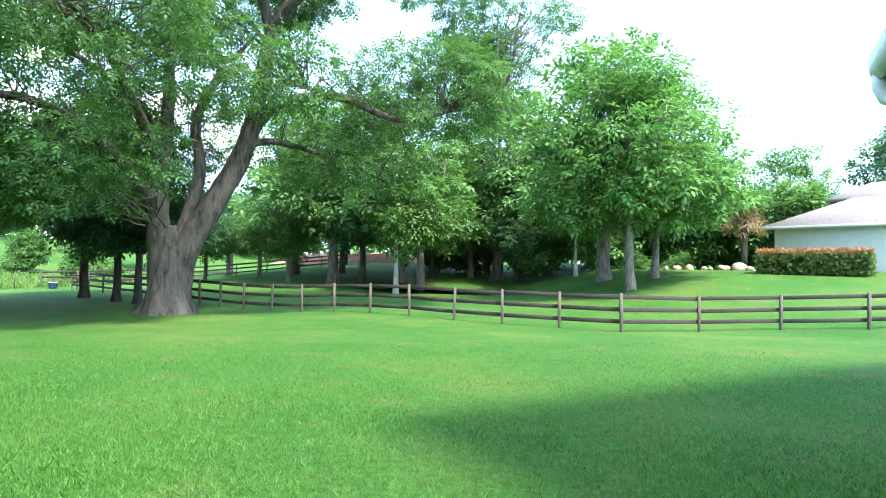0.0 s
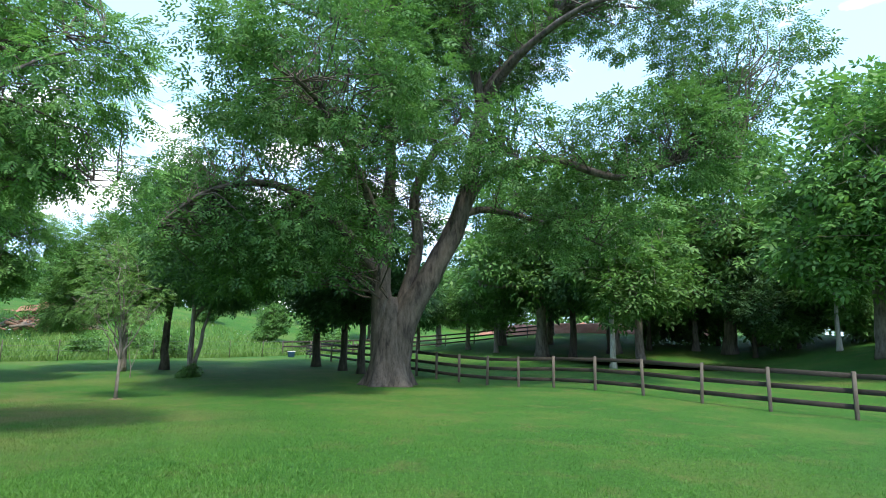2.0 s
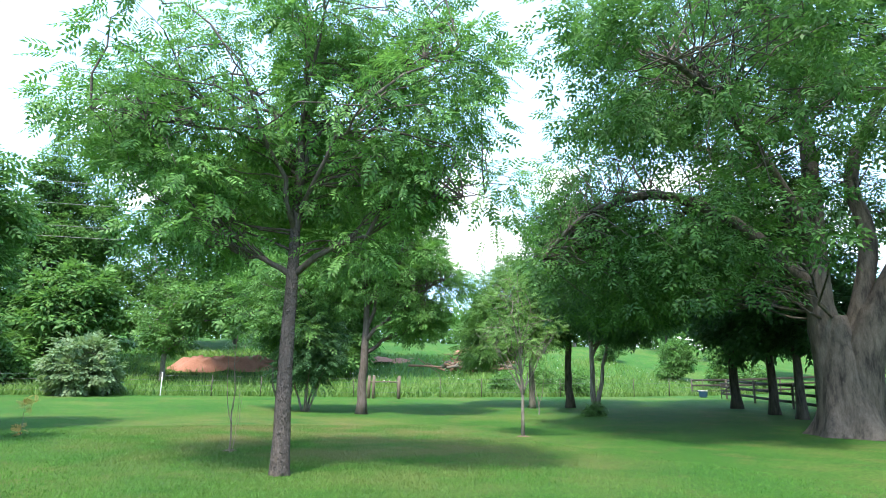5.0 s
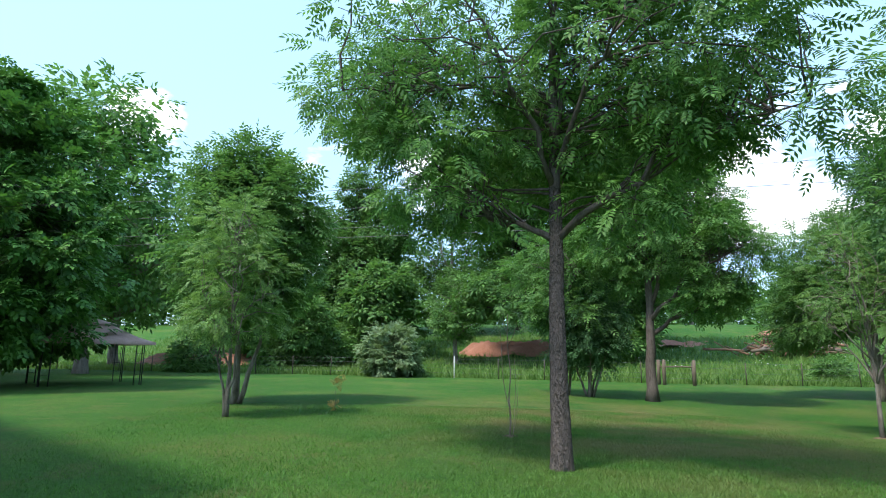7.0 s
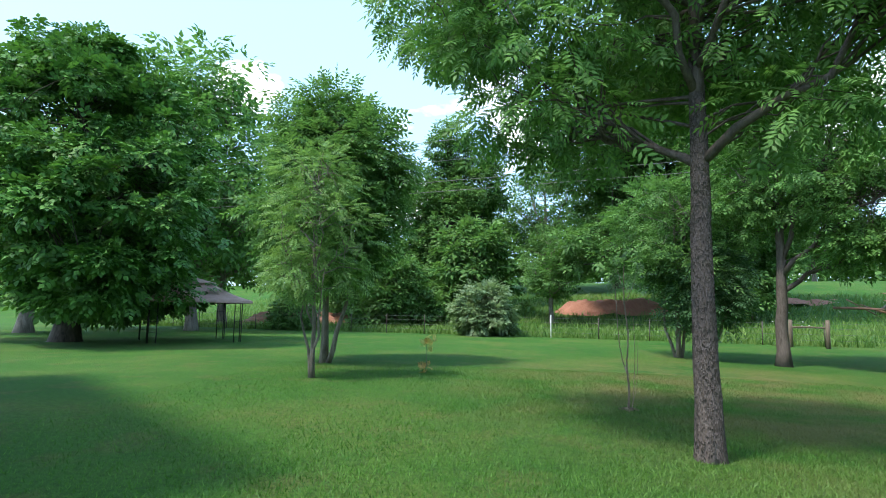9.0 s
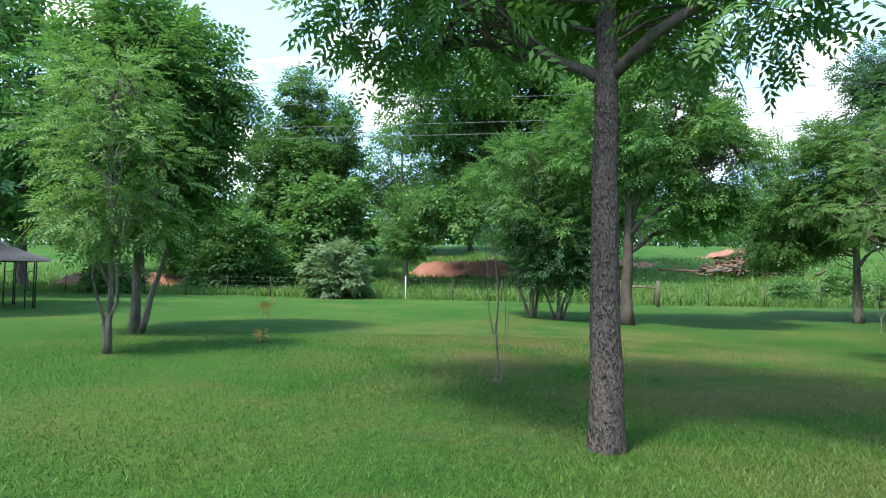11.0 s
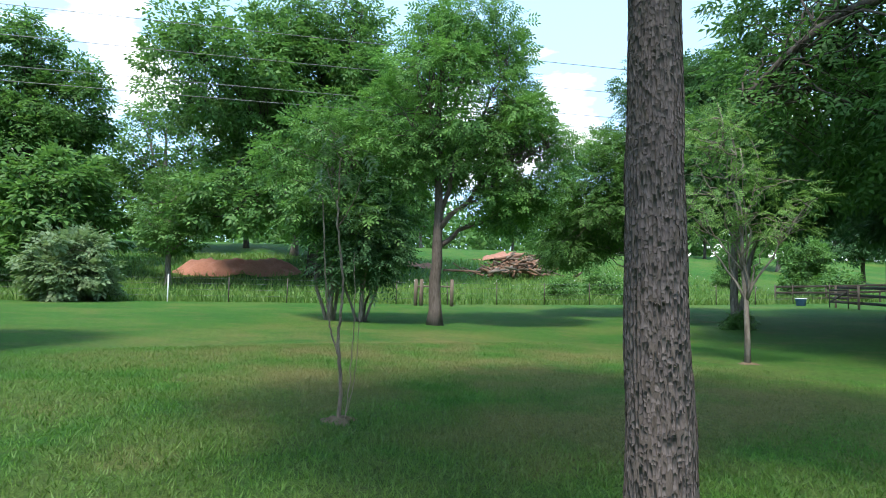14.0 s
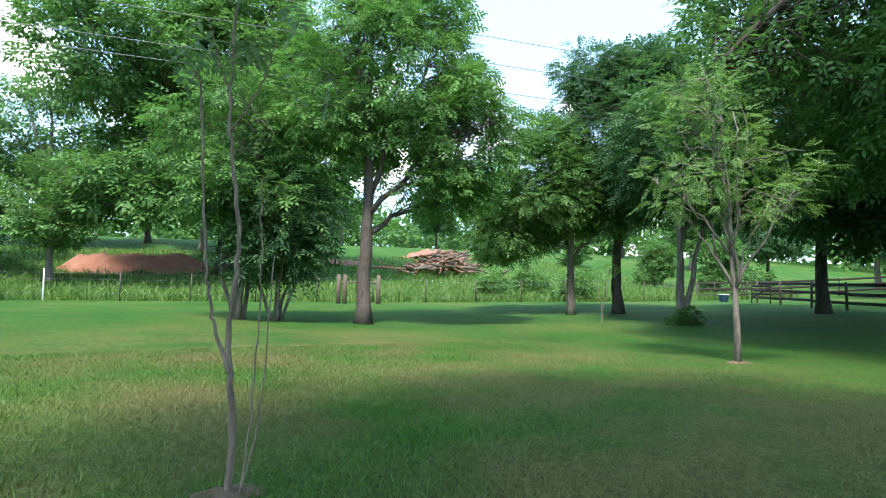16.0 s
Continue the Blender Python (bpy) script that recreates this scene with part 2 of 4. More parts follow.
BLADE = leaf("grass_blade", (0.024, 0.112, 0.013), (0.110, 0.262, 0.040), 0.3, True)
BLADE_TALL = leaf("meadow_blade", (0.055, 0.15, 0.028), (0.18, 0.29, 0.07), 0.35)
PETAL = plain("white_petal", (0.75, 0.75, 0.68), (0.85, 0.85, 0.8), 5, 0.7, 0, 0.001)


# ---- mesh helpers ----
def part(name, data, mat, parent=None, label="", smooth=False):
    """One mesh object from (vertices, faces); faces are rows of equal length or a list of arrays of rows."""
    verts, faces = np.asarray(data[0], float), data[1]
    faces = faces if isinstance(faces, list) else [faces]
    faces = [np.asarray(f, np.int32) for f in faces if len(f)]
    me = bpy.data.meshes.new(name)
    me.vertices.add(len(verts))
    me.vertices.foreach_set("co", verts.ravel())
    loops = np.concatenate([f.ravel() for f in faces])
    sizes = np.concatenate([np.full(len(f), f.shape[1]) for f in faces])
    me.loops.add(len(loops))
    me.loops.foreach_set("vertex_index", loops)
    me.polygons.add(len(sizes))
    me.polygons.foreach_set("loop_start", np.concatenate([[0], np.cumsum(sizes)[:-1]]).astype(np.int32))
    if smooth:
        me.polygons.foreach_set("use_smooth", np.ones(len(sizes), bool))
    me.update(calc_edges=True)
    me.materials.append(mat)
    ob = new(name, me)
    ob.parent = parent
    if label:
        ob["label"] = label
    return ob


def thing(name, at, label, category, group="", turn=0.0):
    ob = new(name)
    ob.empty_display_size = 0.2
    ob.matrix_basis = pose(*at, 0, 0, turn)
    return tagged(ob, label, category, group)


def join(*datas):
    verts, faces, k = [], [], 0
    for v, f in datas:
        v = np.asarray(v, float)
        for g in (f if isinstance(f, list) else [f]):
            if len(g):
                faces.append(np.asarray(g) + k)
        verts.append(v)
        k += len(v)
    return np.concatenate(verts), faces


def tube(path, radii, sides=8, cap=True, rough=0.0, rng=None):
    path, radii = np.asarray(path, float), np.asarray(radii, float)
    ways = np.gradient(path, axis=0)
    ways /= np.linalg.norm(ways, axis=1)[:, None] + 1e-9
    a = np.cross(ways, np.where(np.abs(ways[:, 2:3]) > 0.9, [[1.0, 0, 0]], [[0, 0, 1.0]]))
    for i in range(1, len(a)):
        a[i] = a[i - 1] - ways[i] * (a[i - 1] @ ways[i])
    a /= np.linalg.norm(a, axis=1)[:, None] + 1e-9
    b = np.cross(ways, a)
    ang = np.linspace(0, 2 * np.pi, sides, endpoint=False)
    rr = radii[:, None] * np.ones(sides)
    if rough and rng is not None:
        rr = rr * (1 + rough * rng.normal(size=rr.shape))
    v = path[:, None] + rr[..., None] * (np.cos(ang)[None, :, None] * a[:, None] + np.sin(ang)[None, :, None] * b[:, None])
    i, j = np.meshgrid(np.arange(len(path) - 1), np.arange(sides), indexing="ij")
    q = np.stack([i * sides + j, i * sides + (j + 1) % sides, (i + 1) * sides + (j + 1) % sides, (i + 1) * sides + j], -1).reshape(-1, 4)
    v = v.reshape(-1, 3)
    if not cap:
        return v, [q]
    k = len(v)
    v = np.concatenate([v, path[:1], path[-1:]])
    j = np.arange(sides)
    t0 = np.stack([(j + 1) % sides, j, np.full(sides, k)], -1)
    t1 = np.stack([(len(path) - 1) * sides + j, (len(path) - 1) * sides + (j + 1) % sides, np.full(sides, k + 1)], -1)
    return v, [q, np.concatenate([t0, t1])]


def box(lo, hi, bevel=0.0):
    """A box, its edges bevelled."""
    bm = bmesh.new()
    bmesh.ops.create_cube(bm, size=1.0)
    lo, hi = Vector(lo), Vector(hi)
    for v in bm.verts:
        v.co = Vector(((lo[k] + hi[k]) / 2 + v.co[k] * (hi[k] - lo[k]) for k in range(3)))
    if bevel:
        bmesh.ops.bevel(bm, geom=bm.edges[:], offset=bevel, segments=1, affect="EDGES")
    bmesh.ops.triangulate(bm, faces=bm.faces[:])
    bm.verts.index_update()
    data = [v.co[:] for v in bm.verts], [[v.index for v in f.verts] for f in bm.faces]
    bm.free()
    return np.array(data[0]), [np.array(data[1])]


def moved(data, m):
    v = np.asarray(data[0], float)
    m = np.array(m)
    return v @ m[:3, :3].T + m[:3, 3], data[1]


def stone(rng, size, flat=0.7, level=2):
    bm = bmesh.new()
    bmesh.ops.create_icosphere(bm, subdivisions=level, radius=1.0)
    off = Vector(rng.uniform(-50, 50, 3))
    for v in bm.verts:
        v.co *= 1 + 0.35 * noise.noise(v.co * 1.1 + off)
    bm.verts.index_update()
    v = np.array([v.co[:] for v in bm.verts]) * np.asarray(size) * (1, 1, flat)
    f = np.array([[v.index for v in f.verts] for f in bm.faces])
    bm.free()
    return v, [f]


def step(a, b, x):
    t = np.clip((x - a) / (b - a), 0, 1)
    return t * t * (3 - 2 * t)


def ground(x, y):
    """Height of the ground."""
    x, y = np.asarray(x, float), np.asarray(y, float)
    z = 0.25 * np.exp(-((x - 4) ** 2 + (y + 3) ** 2) / 90)
    z = z - 0.4 * np.exp(-((x - 10) ** 2 / 90 + (y - 25) ** 2 / 40))
    z = z - 0.42 * np.exp(-((x + 24) ** 2 / 250 + (y - 20) ** 2 / 120))
    z = z - 0.2 * np.exp(-((x + 9) ** 2 + (y - 29) ** 2) / 12)
    z = z + 0.02 * np.exp(-((x + 17) ** 2 + (y - 5) ** 2) / 9)
    z = z - 0.45 * np.exp(-(x**2 / 90 + (y - 53) ** 2 / 25))
    z = z + 7.0 * step(0, 60, (x + 48.5) * -0.954 + (y - 7.4) * 0.30)
    z = z + 4.0 * step(4, 60, y - 36 + 0.15 * np.abs(x)) * step(-45, -10, x) * (1 - step(-2, 25, x))
    return z + 2.3 * step(25, 47, 0.5 * x + 0.866 * y) * step(2, 16, x)


def on(x, y, down=0.0):
    return x, y, float(ground(x, y)) - down


# ---- the ground ----
def spread(lo, hi, near_lo, near_hi, n_near, n_far):
    a = near_lo - np.geomspace(1, near_lo - lo + 1, n_far)[::-1] + 1
    b = near_hi + np.geomspace(1, hi - near_hi + 1, n_far) - 1
    return np.concatenate([a[:-1], np.linspace(near_lo, near_hi, n_near), b[1:]])


gx, gy = spread(-1600, 1600, -95, 35, 200, 24), spread(-1600, 1600, -25, 85, 180, 24)
GX, GY = np.meshgrid(gx, gy, indexing="ij")
rough_z = np.array([0.035 * noise.noise(Vector((x * 0.35, y * 0.35, 0.0))) for x, y in zip(GX.ravel(), GY.ravel())])
gv = np.stack([GX.ravel(), GY.ravel(), ground(GX, GY).ravel() + rough_z * 0.6 - 0.01], -1)
gi, gj = np.meshgrid(np.arange(len(gx) - 1), np.arange(len(gy) - 1), indexing="ij")
gq = np.stack([gi * len(gy) + gj, (gi + 1) * len(gy) + gj, (gi + 1) * len(gy) + gj + 1, gi * len(gy) + gj + 1], -1).reshape(-1, 4)
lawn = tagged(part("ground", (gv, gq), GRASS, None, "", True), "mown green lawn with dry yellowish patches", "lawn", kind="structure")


# ---- trees ----
def spray(pairs, length, leaf_len, leaf_wide):
    """A compound leaf: leaflets in pairs along a stalk and one at its tip, each a folded lozenge; along +x, up is z."""
    out = []
    for k in range(pairs):
        x = length * (k + 0.6) / (pairs + 0.3)
        for s in (-1, 1):
            d = np.array([0.55, 0.83 * s, -0.22])
            out.append((x, d))
    out.append((length * 0.97, np.array([1.0, 0.0, -0.15])))
    quads = []
    for x, d in out:
        d = d / np.linalg.norm(d)
        side = np.cross([0, 0, 1.0], d)
        base = np.array([x, 0, -0.12 * x * x / length])
        mid = base + d * leaf_len * 0.45
        up = np.array([0, 0, leaf_wide * 0.22])
        quads.append([base, mid + side * leaf_wide / 2 + up, base + d * leaf_len, mid - side * leaf_wide / 2 + up])
    return np.array(quads)


def leaves(rng, spots, ways, template, size=(0.75, 1.25)):
    """The template set at every spot, pointing along its way."""
    n = len(spots)
    x = ways / (np.linalg.norm(ways, axis=1)[:, None] + 1e-9)
    up = np.array([0, 0, 1.0]) + rng.normal(0, 0.45, (n, 3))
    y = np.cross(up, x)
    y /= np.linalg.norm(y, axis=1)[:, None] + 1e-9
    z = np.cross(x, y)
    rot = np.stack([x, y, z], -1) * rng.uniform(*size, n)[:, None, None]
    v = np.einsum("nij,qkj->nqki", rot, template) + spots[:, None, None]
    v = v.reshape(-1, 3)
    return v, np.arange(len(v), dtype=np.int32).reshape(-1, 4)


def bend(a, b, sag, n, rng, wob=0.05):
    """A bowed path from a to b."""
    a, b = np.asarray(a, float), np.asarray(b, float)
    t = np.linspace(0, 1, n)[:, None]
    p = a + (b - a) * t
    p[:, 2] += sag * 4 * (t * (1 - t))[:, 0]
    w = rng.normal(0, wob * np.linalg.norm(b - a), (n, 3)) * (t * (1 - t)) * 2
    return p + w


def root_flare(path, r, sides, rng, flare, bumpy, reach=0.9):
    """A trunk whose foot widens in lobes."""
    v, f = tube(path, r, sides, True)
    n = len(path) * sides
    ring = np.arange(n) // sides
    ang = (np.arange(n) % sides) / sides * 2 * np.pi
    c = np.asarray(path)[ring]
    z = c[:, 2] - path[0][2]
    ph = rng.uniform(0, 6.28, 3)
    lobe = 0.5 + 0.5 * np.sin(5 * ang + ph[0]) * 0.8 + 0.2 * np.sin(3 * ang + ph[1])
    k = 1 + flare * np.exp(-z / (reach * 0.4)) * (0.45 + 0.75 * lobe)
    if bumpy:
        nz = np.array([noise.noise(Vector((math.cos(q) * 2.2, math.sin(q) * 2.2, h * 0.9))) + 0.5 * noise.noise(Vector((math.cos(q) * 6, math.sin(q) * 6, h * 1.6 + 9))) for q, h in zip(ang, z)])
        k = k * (1 + bumpy * nz)
    v[:n] = c + (v[:n] - c) * k[:, None]
    return v, f


def tree(name, at, label, h, r, crown, seed, bark_mat, leaf_mat, clumps=120, sprays=30, template=None, clump_r=0.7,
         fork=0.35, limbs=6, limb_paths=(), lean=(0.0, 0.0), sides=12, flare=0.5, bumpy=0.06, top=0.8, droop=0.35, group="", fine=1, stems=(), taper=0.7):
    """A tree: trunk, limbs, twigs and a crown of leaf sprays held in clumps. crown: ellipsoids (x, y, z, rx, ry, rz)."""
    rng = np.random.default_rng(seed)
    ob = thing(name, at, label, "tree", group)
    n = max(8, int(h * 1.5)) * fine
    t = np.linspace(0, 1, n)
    zt = np.concatenate([[-0.15], t[1:] * h * top])
    wob = np.cumsum(rng.normal(0, 0.012 * h / n * 3, (n, 2)), 0)
    path = np.stack([lean[0] * t * t * h + wob[:, 0], lean[1] * t * t * h + wob[:, 1], zt], -1)
    path[0, :2] = path[1, :2] = 0
    rad = r * np.clip(1 - t, 0.02, 1) ** taper
    part("trunk", root_flare(path, rad, sides, rng, flare, bumpy, 0.9 + r), bark_mat, ob, "", True)
    nodes = [path[int(n * fork):]]
    size = np.array([(c[3] * c[4] * c[5]) ** 0.66 for c in crown])
    which = rng.choice(len(crown), clumps, p=size / size.sum())
    c = np.array(crown)[which]
    u = rng.normal(size=(clumps, 3))
    u /= np.linalg.norm(u, axis=1)[:, None]
    spots = c[:, :3] + u * c[:, 3:] * (rng.uniform(0.12, 1, clumps) ** 0.42)[:, None]
    for p, r0, r1 in limb_paths:
        p = np.asarray(p, float)
        s = np.linspace(0, len(p) - 1, 5 * len(p))
        i = np.minimum(s.astype(int), len(p) - 2)
        f = s - i
        q = np.array([catmull(p, int(k), x) for k, x in zip(i, f)])
        part("limb", tube(q, np.linspace(r0, r1, len(q)), 10, True, 0.04, rng), bark_mat, ob, "", True)
        nodes.append(q[len(q) // 3:])
    for a in stems:
        q = bend((0.1 * a[0], 0.1 * a[1], -0.1), a, 0.0, 8, rng, 0.03)
        part("stem", tube(q, np.linspace(r * 0.8, r * 0.2, 8), 8), bark_mat, ob, "", True)
        nodes.append(q[3:])
    far = [spots[rng.integers(clumps)]]
    for _ in range(limbs):
        d = np.min([np.linalg.norm(spots - f, axis=1) for f in far], axis=0)
        goal = spots[np.argmax(d)]
        far.append(goal)
        k = int(n * rng.uniform(fork, min(0.85, fork + 0.35)))
        start = path[min(k, n - 2)]
        if goal[2] < start[2] + 0.3:
            k = int(n * fork)
            start = path[k]
        q = bend(start, start + (goal - start) * 0.9, 0.08 * np.linalg.norm(goal - start), 9, rng, 0.05)
        part("limb", tube(q, np.linspace(min(rad[min(k, n - 1)] * 0.62, r * 0.5), r * 0.06, 9), 7), bark_mat, ob, "", True)
        nodes.append(q[2:])
    nodes = np.concatenate(nodes)
    bits = []
    for s in spots:
        d = np.linalg.norm(nodes - s, axis=1) + 0.6 * np.maximum(0, nodes[:, 2] - s[2])
        a = nodes[rng.choice(np.argsort(d)[:9])]
        q = bend(a, s, 0.08 * np.linalg.norm(s - a), 6, rng, 0.10)
        w = 0.010 + 0.006 * np.linalg.norm(s - a)
        bits.append(tube(q, np.linspace(min(w, r * 0.3), 0.005, 6), 4, False))
    branchwork = part("branchwork", join(*bits), bark_mat, ob)
    tagged(branchwork, kind="stuff")
    m = clumps * sprays
    own = np.repeat(spots, sprays, 0)
    mid = np.repeat(c[:, :3], sprays, 0)
    g = rng.normal(size=(m, 3))
    g /= np.linalg.norm(g, axis=1)[:, None]
    off = g * (clump_r * rng.uniform(0.15, 1, m) ** 0.5 * np.repeat(rng.uniform(0.6, 1.35, clumps), sprays))[:, None] * (1, 1, 0.62)
    out = (own - mid) / (np.linalg.norm(own - mid, axis=1)[:, None] + 1e-6)
    way = g * (1, 1, 0.6) + 0.5 * out + (0, 0, -droop)
    crown_ob = part("crown", leaves(rng, own + off, way, template), leaf_mat, ob)
    tagged(crown_ob, kind="stuff")
    return ob


def catmull(p, i, t):
    a, b, c, d = p[max(i - 1, 0)], p[i], p[i + 1], p[min(i + 2, len(p) - 1)]
    return 0.5 * (2 * b + (c - a) * t + (2 * a - 5 * b + 4 * c - d) * t * t + (3 * b - a - 3 * c + d) * t**3)


NEAR_SPRAY = spray(4, 0.32, 0.135, 0.047)
MID_SPRAY = spray(3, 0.42, 0.185, 0.078)
FAR_SPRAY = spray(1, 0.46, 0.40, 0.20)
OAK_SPRAY = spray(2, 0.36, 0.20, 0.085)
BROAD_SPRAY = spray(2, 0.38, 0.27, 0.17)


def flat_path(points, right, back=0.0):
    """Points (across, height, depth) of a limb, laid along the direction right."""
    out = []
    for k, p in enumerate(points):
        d = p[2] if len(p) > 2 else 0.0
        out.append((p[0] * right[0] - d * right[1], p[0] * right[1] + d * right[0], p[1]))
    return out


# the great spreading tree by the fence: two leaders from a low fork
R_ = (0.892, 0.453)
oak_limbs = [
    (flat_path([(0.25, -0.3), (0.3, 1.4), (0.8, 3.4), (1.92, 5.45), (3.4, 8.8), (4.4, 14.2), (5.8, 16.5), (8.6, 19.6, -1), (10.5, 22.0, -2)], R_), 0.82, 0.10),
    (flat_path([(-0.25, -0.3), (-0.28, 1.4), (-0.42, 3.4), (-0.5, 5.2), (-0.35, 8.1), (-0.25, 11.2, 0.6), (-0.6, 15, 1.5), (-1.5, 19, 2)], R_), 0.70, 0.09),
    (flat_path([(4.3, 13.8), (3.7, 16.6), (3.3, 18.8), (4.1, 21.5)], R_), 0.30, 0.07),
    (flat_path([(3.9, 16.2), (1.8, 18.1, -0.8), (-0.5, 17.8, -2), (-3.3, 16.5, -3), (-6.6, 17.2, -4)], R_), 0.26, 0.05),
    (flat_path([(3.5, 8.9), (4.6, 10.3, -0.5), (7.2, 10.9, -1.4), (10.5, 9.9, -2.2), (13.4, 10.7, -2.8), (16.0, 10.9, -3)], R_), 0.30, 0.06),
    (flat_path([(3.2, 8.2), (4.4, 8.6), (6.5, 8.45, 0.6), (9.4, 7.9, 1.4), (11.5, 7.2, 2)], R_), 0.22, 0.04),
    (flat_path([(0.4, 3.4), (1.2, 6.75, 0.4), (1.0, 9.4, 0.8), (2.1, 11.9, 0.8), (3.3, 12.5, 0.6)], R_), 0.34, 0.14),
    (flat_path([(1.1, 12.6, 0.8), (2.4, 12.6, 0.7), (3.5, 13.9, 0.5)], R_), 0.17, 0.08),
    (flat_path([(-0.5, 5.0), (-2.6, 7.4, -1.5), (-5.0, 8.6, -3), (-7.5, 8.0, -4), (-9.5, 6.4, -4)], R_), 0.30, 0.04),
    (flat_path([(-0.4, 8.0), (-2.5, 11, 2), (-5.0, 13, 4), (-7.0, 14, 5)], R_), 0.26, 0.05),
    (flat_path([(-0.3, 6.5), (-1.5, 9, -3), (-2.5, 10.5, -6), (-3.5, 10.8, -9)], R_), 0.28, 0.05),
    (flat_path([(3.6, 9.5), (4.5, 12, 3), (6.5, 13.5, 6), (8, 14, 8)], R_), 0.28, 0.05),
    (flat_path([(4.4, 14.2), (5.6, 15.4, -3), (7.5, 16, -6), (9, 15.5, -8)], R_), 0.26, 0.05),
]


def oak_crown(u, d, z, ru, rd, rz):
    return (u * R_[0] - d * R_[1], u * R_[1] + d * R_[0], z, ru, rd, rz)


oak = tree("spreading_tree", on(-13.2, 25.7, 0.1), "huge old spreading shade tree with grey furrowed forked trunk", 4.4, 0.84,
           [oak_crown(-5, -1, 9.5, 5.1, 5.7, 5), oak_crown(-7, -1, 6.3, 3.8, 4.5, 2.6), oak_crown(-2.5, 1, 17, 6.5, 7, 5), oak_crown(4, 0, 18.5, 4.6, 6, 4.5), oak_crown(12, 0, 21, 5, 6, 2.6),
            oak_crown(12, -2, 11.4, 5.5, 5, 2.2), oak_crown(9, 1, 8.4, 4.5, 4, 2.0), oak_crown(3, 5, 20, 7, 6, 4), oak_crown(-3, -8, 11.5, 5, 4, 3),
            oak_crown(-2, 4, 9, 5, 4, 2.2), oak_crown(-4, -5, 6.2, 5, 3, 1.8), oak_crown(3, -4, 10.5, 4, 3, 2.0), oak_crown(15, -1, 13.2, 3.5, 4, 2), oak_crown(17, -1, 17, 4, 4, 3.2)],
           7, BARK_OAK, LEAF_OAK, clumps=1350, sprays=40, template=OAK_SPRAY, clump_r=0.84, fork=0.6, limbs=0, limb_paths=oak_limbs,
           sides=40, flare=0.95, bumpy=0.10, top=0.95, fine=3, taper=0.22)

# the slender tree that the walk passes
pecan = tree("shade_tree", on(-13.098, 6.178), "slender shade tree with grey-brown flaking bark on the lawn", 9.4, 0.147,
             [(-0.9, -1.0, 7.0, 2.9, 3.2, 2.2), (0.4, 1.4, 6.4, 2.7, 2.2, 1.9), (-0.6, -2.4, 5.8, 1.8, 1.6, 1.3), (0.8, 2.0, 5.4, 1.6, 1.3, 0.8),
              (-1.6, 0.6, 5.6, 2.2, 2.2, 1.1), (0.3, 0.8, 9.2, 2.3, 2.5, 1.5), (-0.9, -1.9, 4.8, 1.7, 1.4, 0.6), (0.2, 1.7, 5.2, 1.6, 1.4, 0.6),
              (1.8, 3.1, 4.9, 1.0, 1.0, 0.45), (0.9, 2.2, 7.2, 1.8, 1.8, 1.3), (0.35, 1.15, 4.0, 0.9, 0.9, 0.35), (-0.5, -1.7, 4.1, 1.1, 1.3, 0.4), (-1.9, -3.2, 6.8, 1.3, 1.3, 1.2)],
             11, BARK_PECAN, LEAF_PECAN, clumps=420, sprays=24, template=NEAR_SPRAY * 0.9, clump_r=0.50, fork=0.40, limbs=11, sides=48, flare=0.35,
             bumpy=0.05, top=0.92, droop=0.55, fine=8)

# flaking plates of bark on its trunk
pecan_trunk = [c for c in pecan.children if c.name.startswith("trunk")][0]
tv = np.empty(len(pecan_trunk.data.vertices) * 3)
pecan_trunk.data.vertices.foreach_get("co", tv)
tv = tv.reshape(-1, 3)[:-2].reshape(-1, 48, 3)
rng_b = np.random.default_rng(91)
flakes = []
rows_b = int(np.searchsorted(tv[:, 0, 2], 4.4))
dz_b = 4.4 / rows_b
for k in range(10500):
    fi, fj = rng_b.uniform(0.3, rows_b - 1.5), int(rng_b.integers(48))
    i0 = int(fi)
    p0 = tv[i0, fj] + (tv[i0 + 1, fj] - tv[i0, fj]) * (fi - i0)
    mid = tv[i0].mean(0)
    nrm = np.array([p0[0] - mid[0], p0[1] - mid[1], 0.0])
    nrm /= np.linalg.norm(nrm)
    tan = np.array([-nrm[1], nrm[0], 0.0])
    w, hh = rng_b.uniform(0.005, 0.0115), rng_b.uniform(0.010, 0.038)
    lift0, lift1 = rng_b.uniform(-0.0015, 0.0012), rng_b.uniform(0.0, 0.0032)
    ring = [(-0.9, 1), (0.2, 1.08), (0.95, 0.9), (1, -0.3), (0.85, -1), (-0.2, -0.92), (-0.95, -1.05)]
    top_, low_ = [], []
    for a, c in ring:
        a, c = a + rng_b.normal(0, 0.2), c + rng_b.normal(0, 0.16)
        q = p0 + tan * a * w + np.array([0, 0, 1.0]) * c * hh + nrm * rng_b.normal(0, 0.001) - nrm * (a * w) ** 2 / 0.33
        top_.append(q + nrm * (lift0 + (lift1 - lift0) * (1 - c) / 2))
        low_.append(q - nrm * 0.012)
    m7 = len(ring)
    side = np.array([(j, (j + 1) % m7, m7 + (j + 1) % m7, m7 + j) for j in range(m7)])
    fan = np.array([(j, j + 1, 0) for j in range(1, m7 - 1)])
    flakes.append((np.array(top_ + low_), [side, fan]))
tagged(part("bark_flaking", join(*flakes), BARK_PLATE, pecan), kind="stuff")

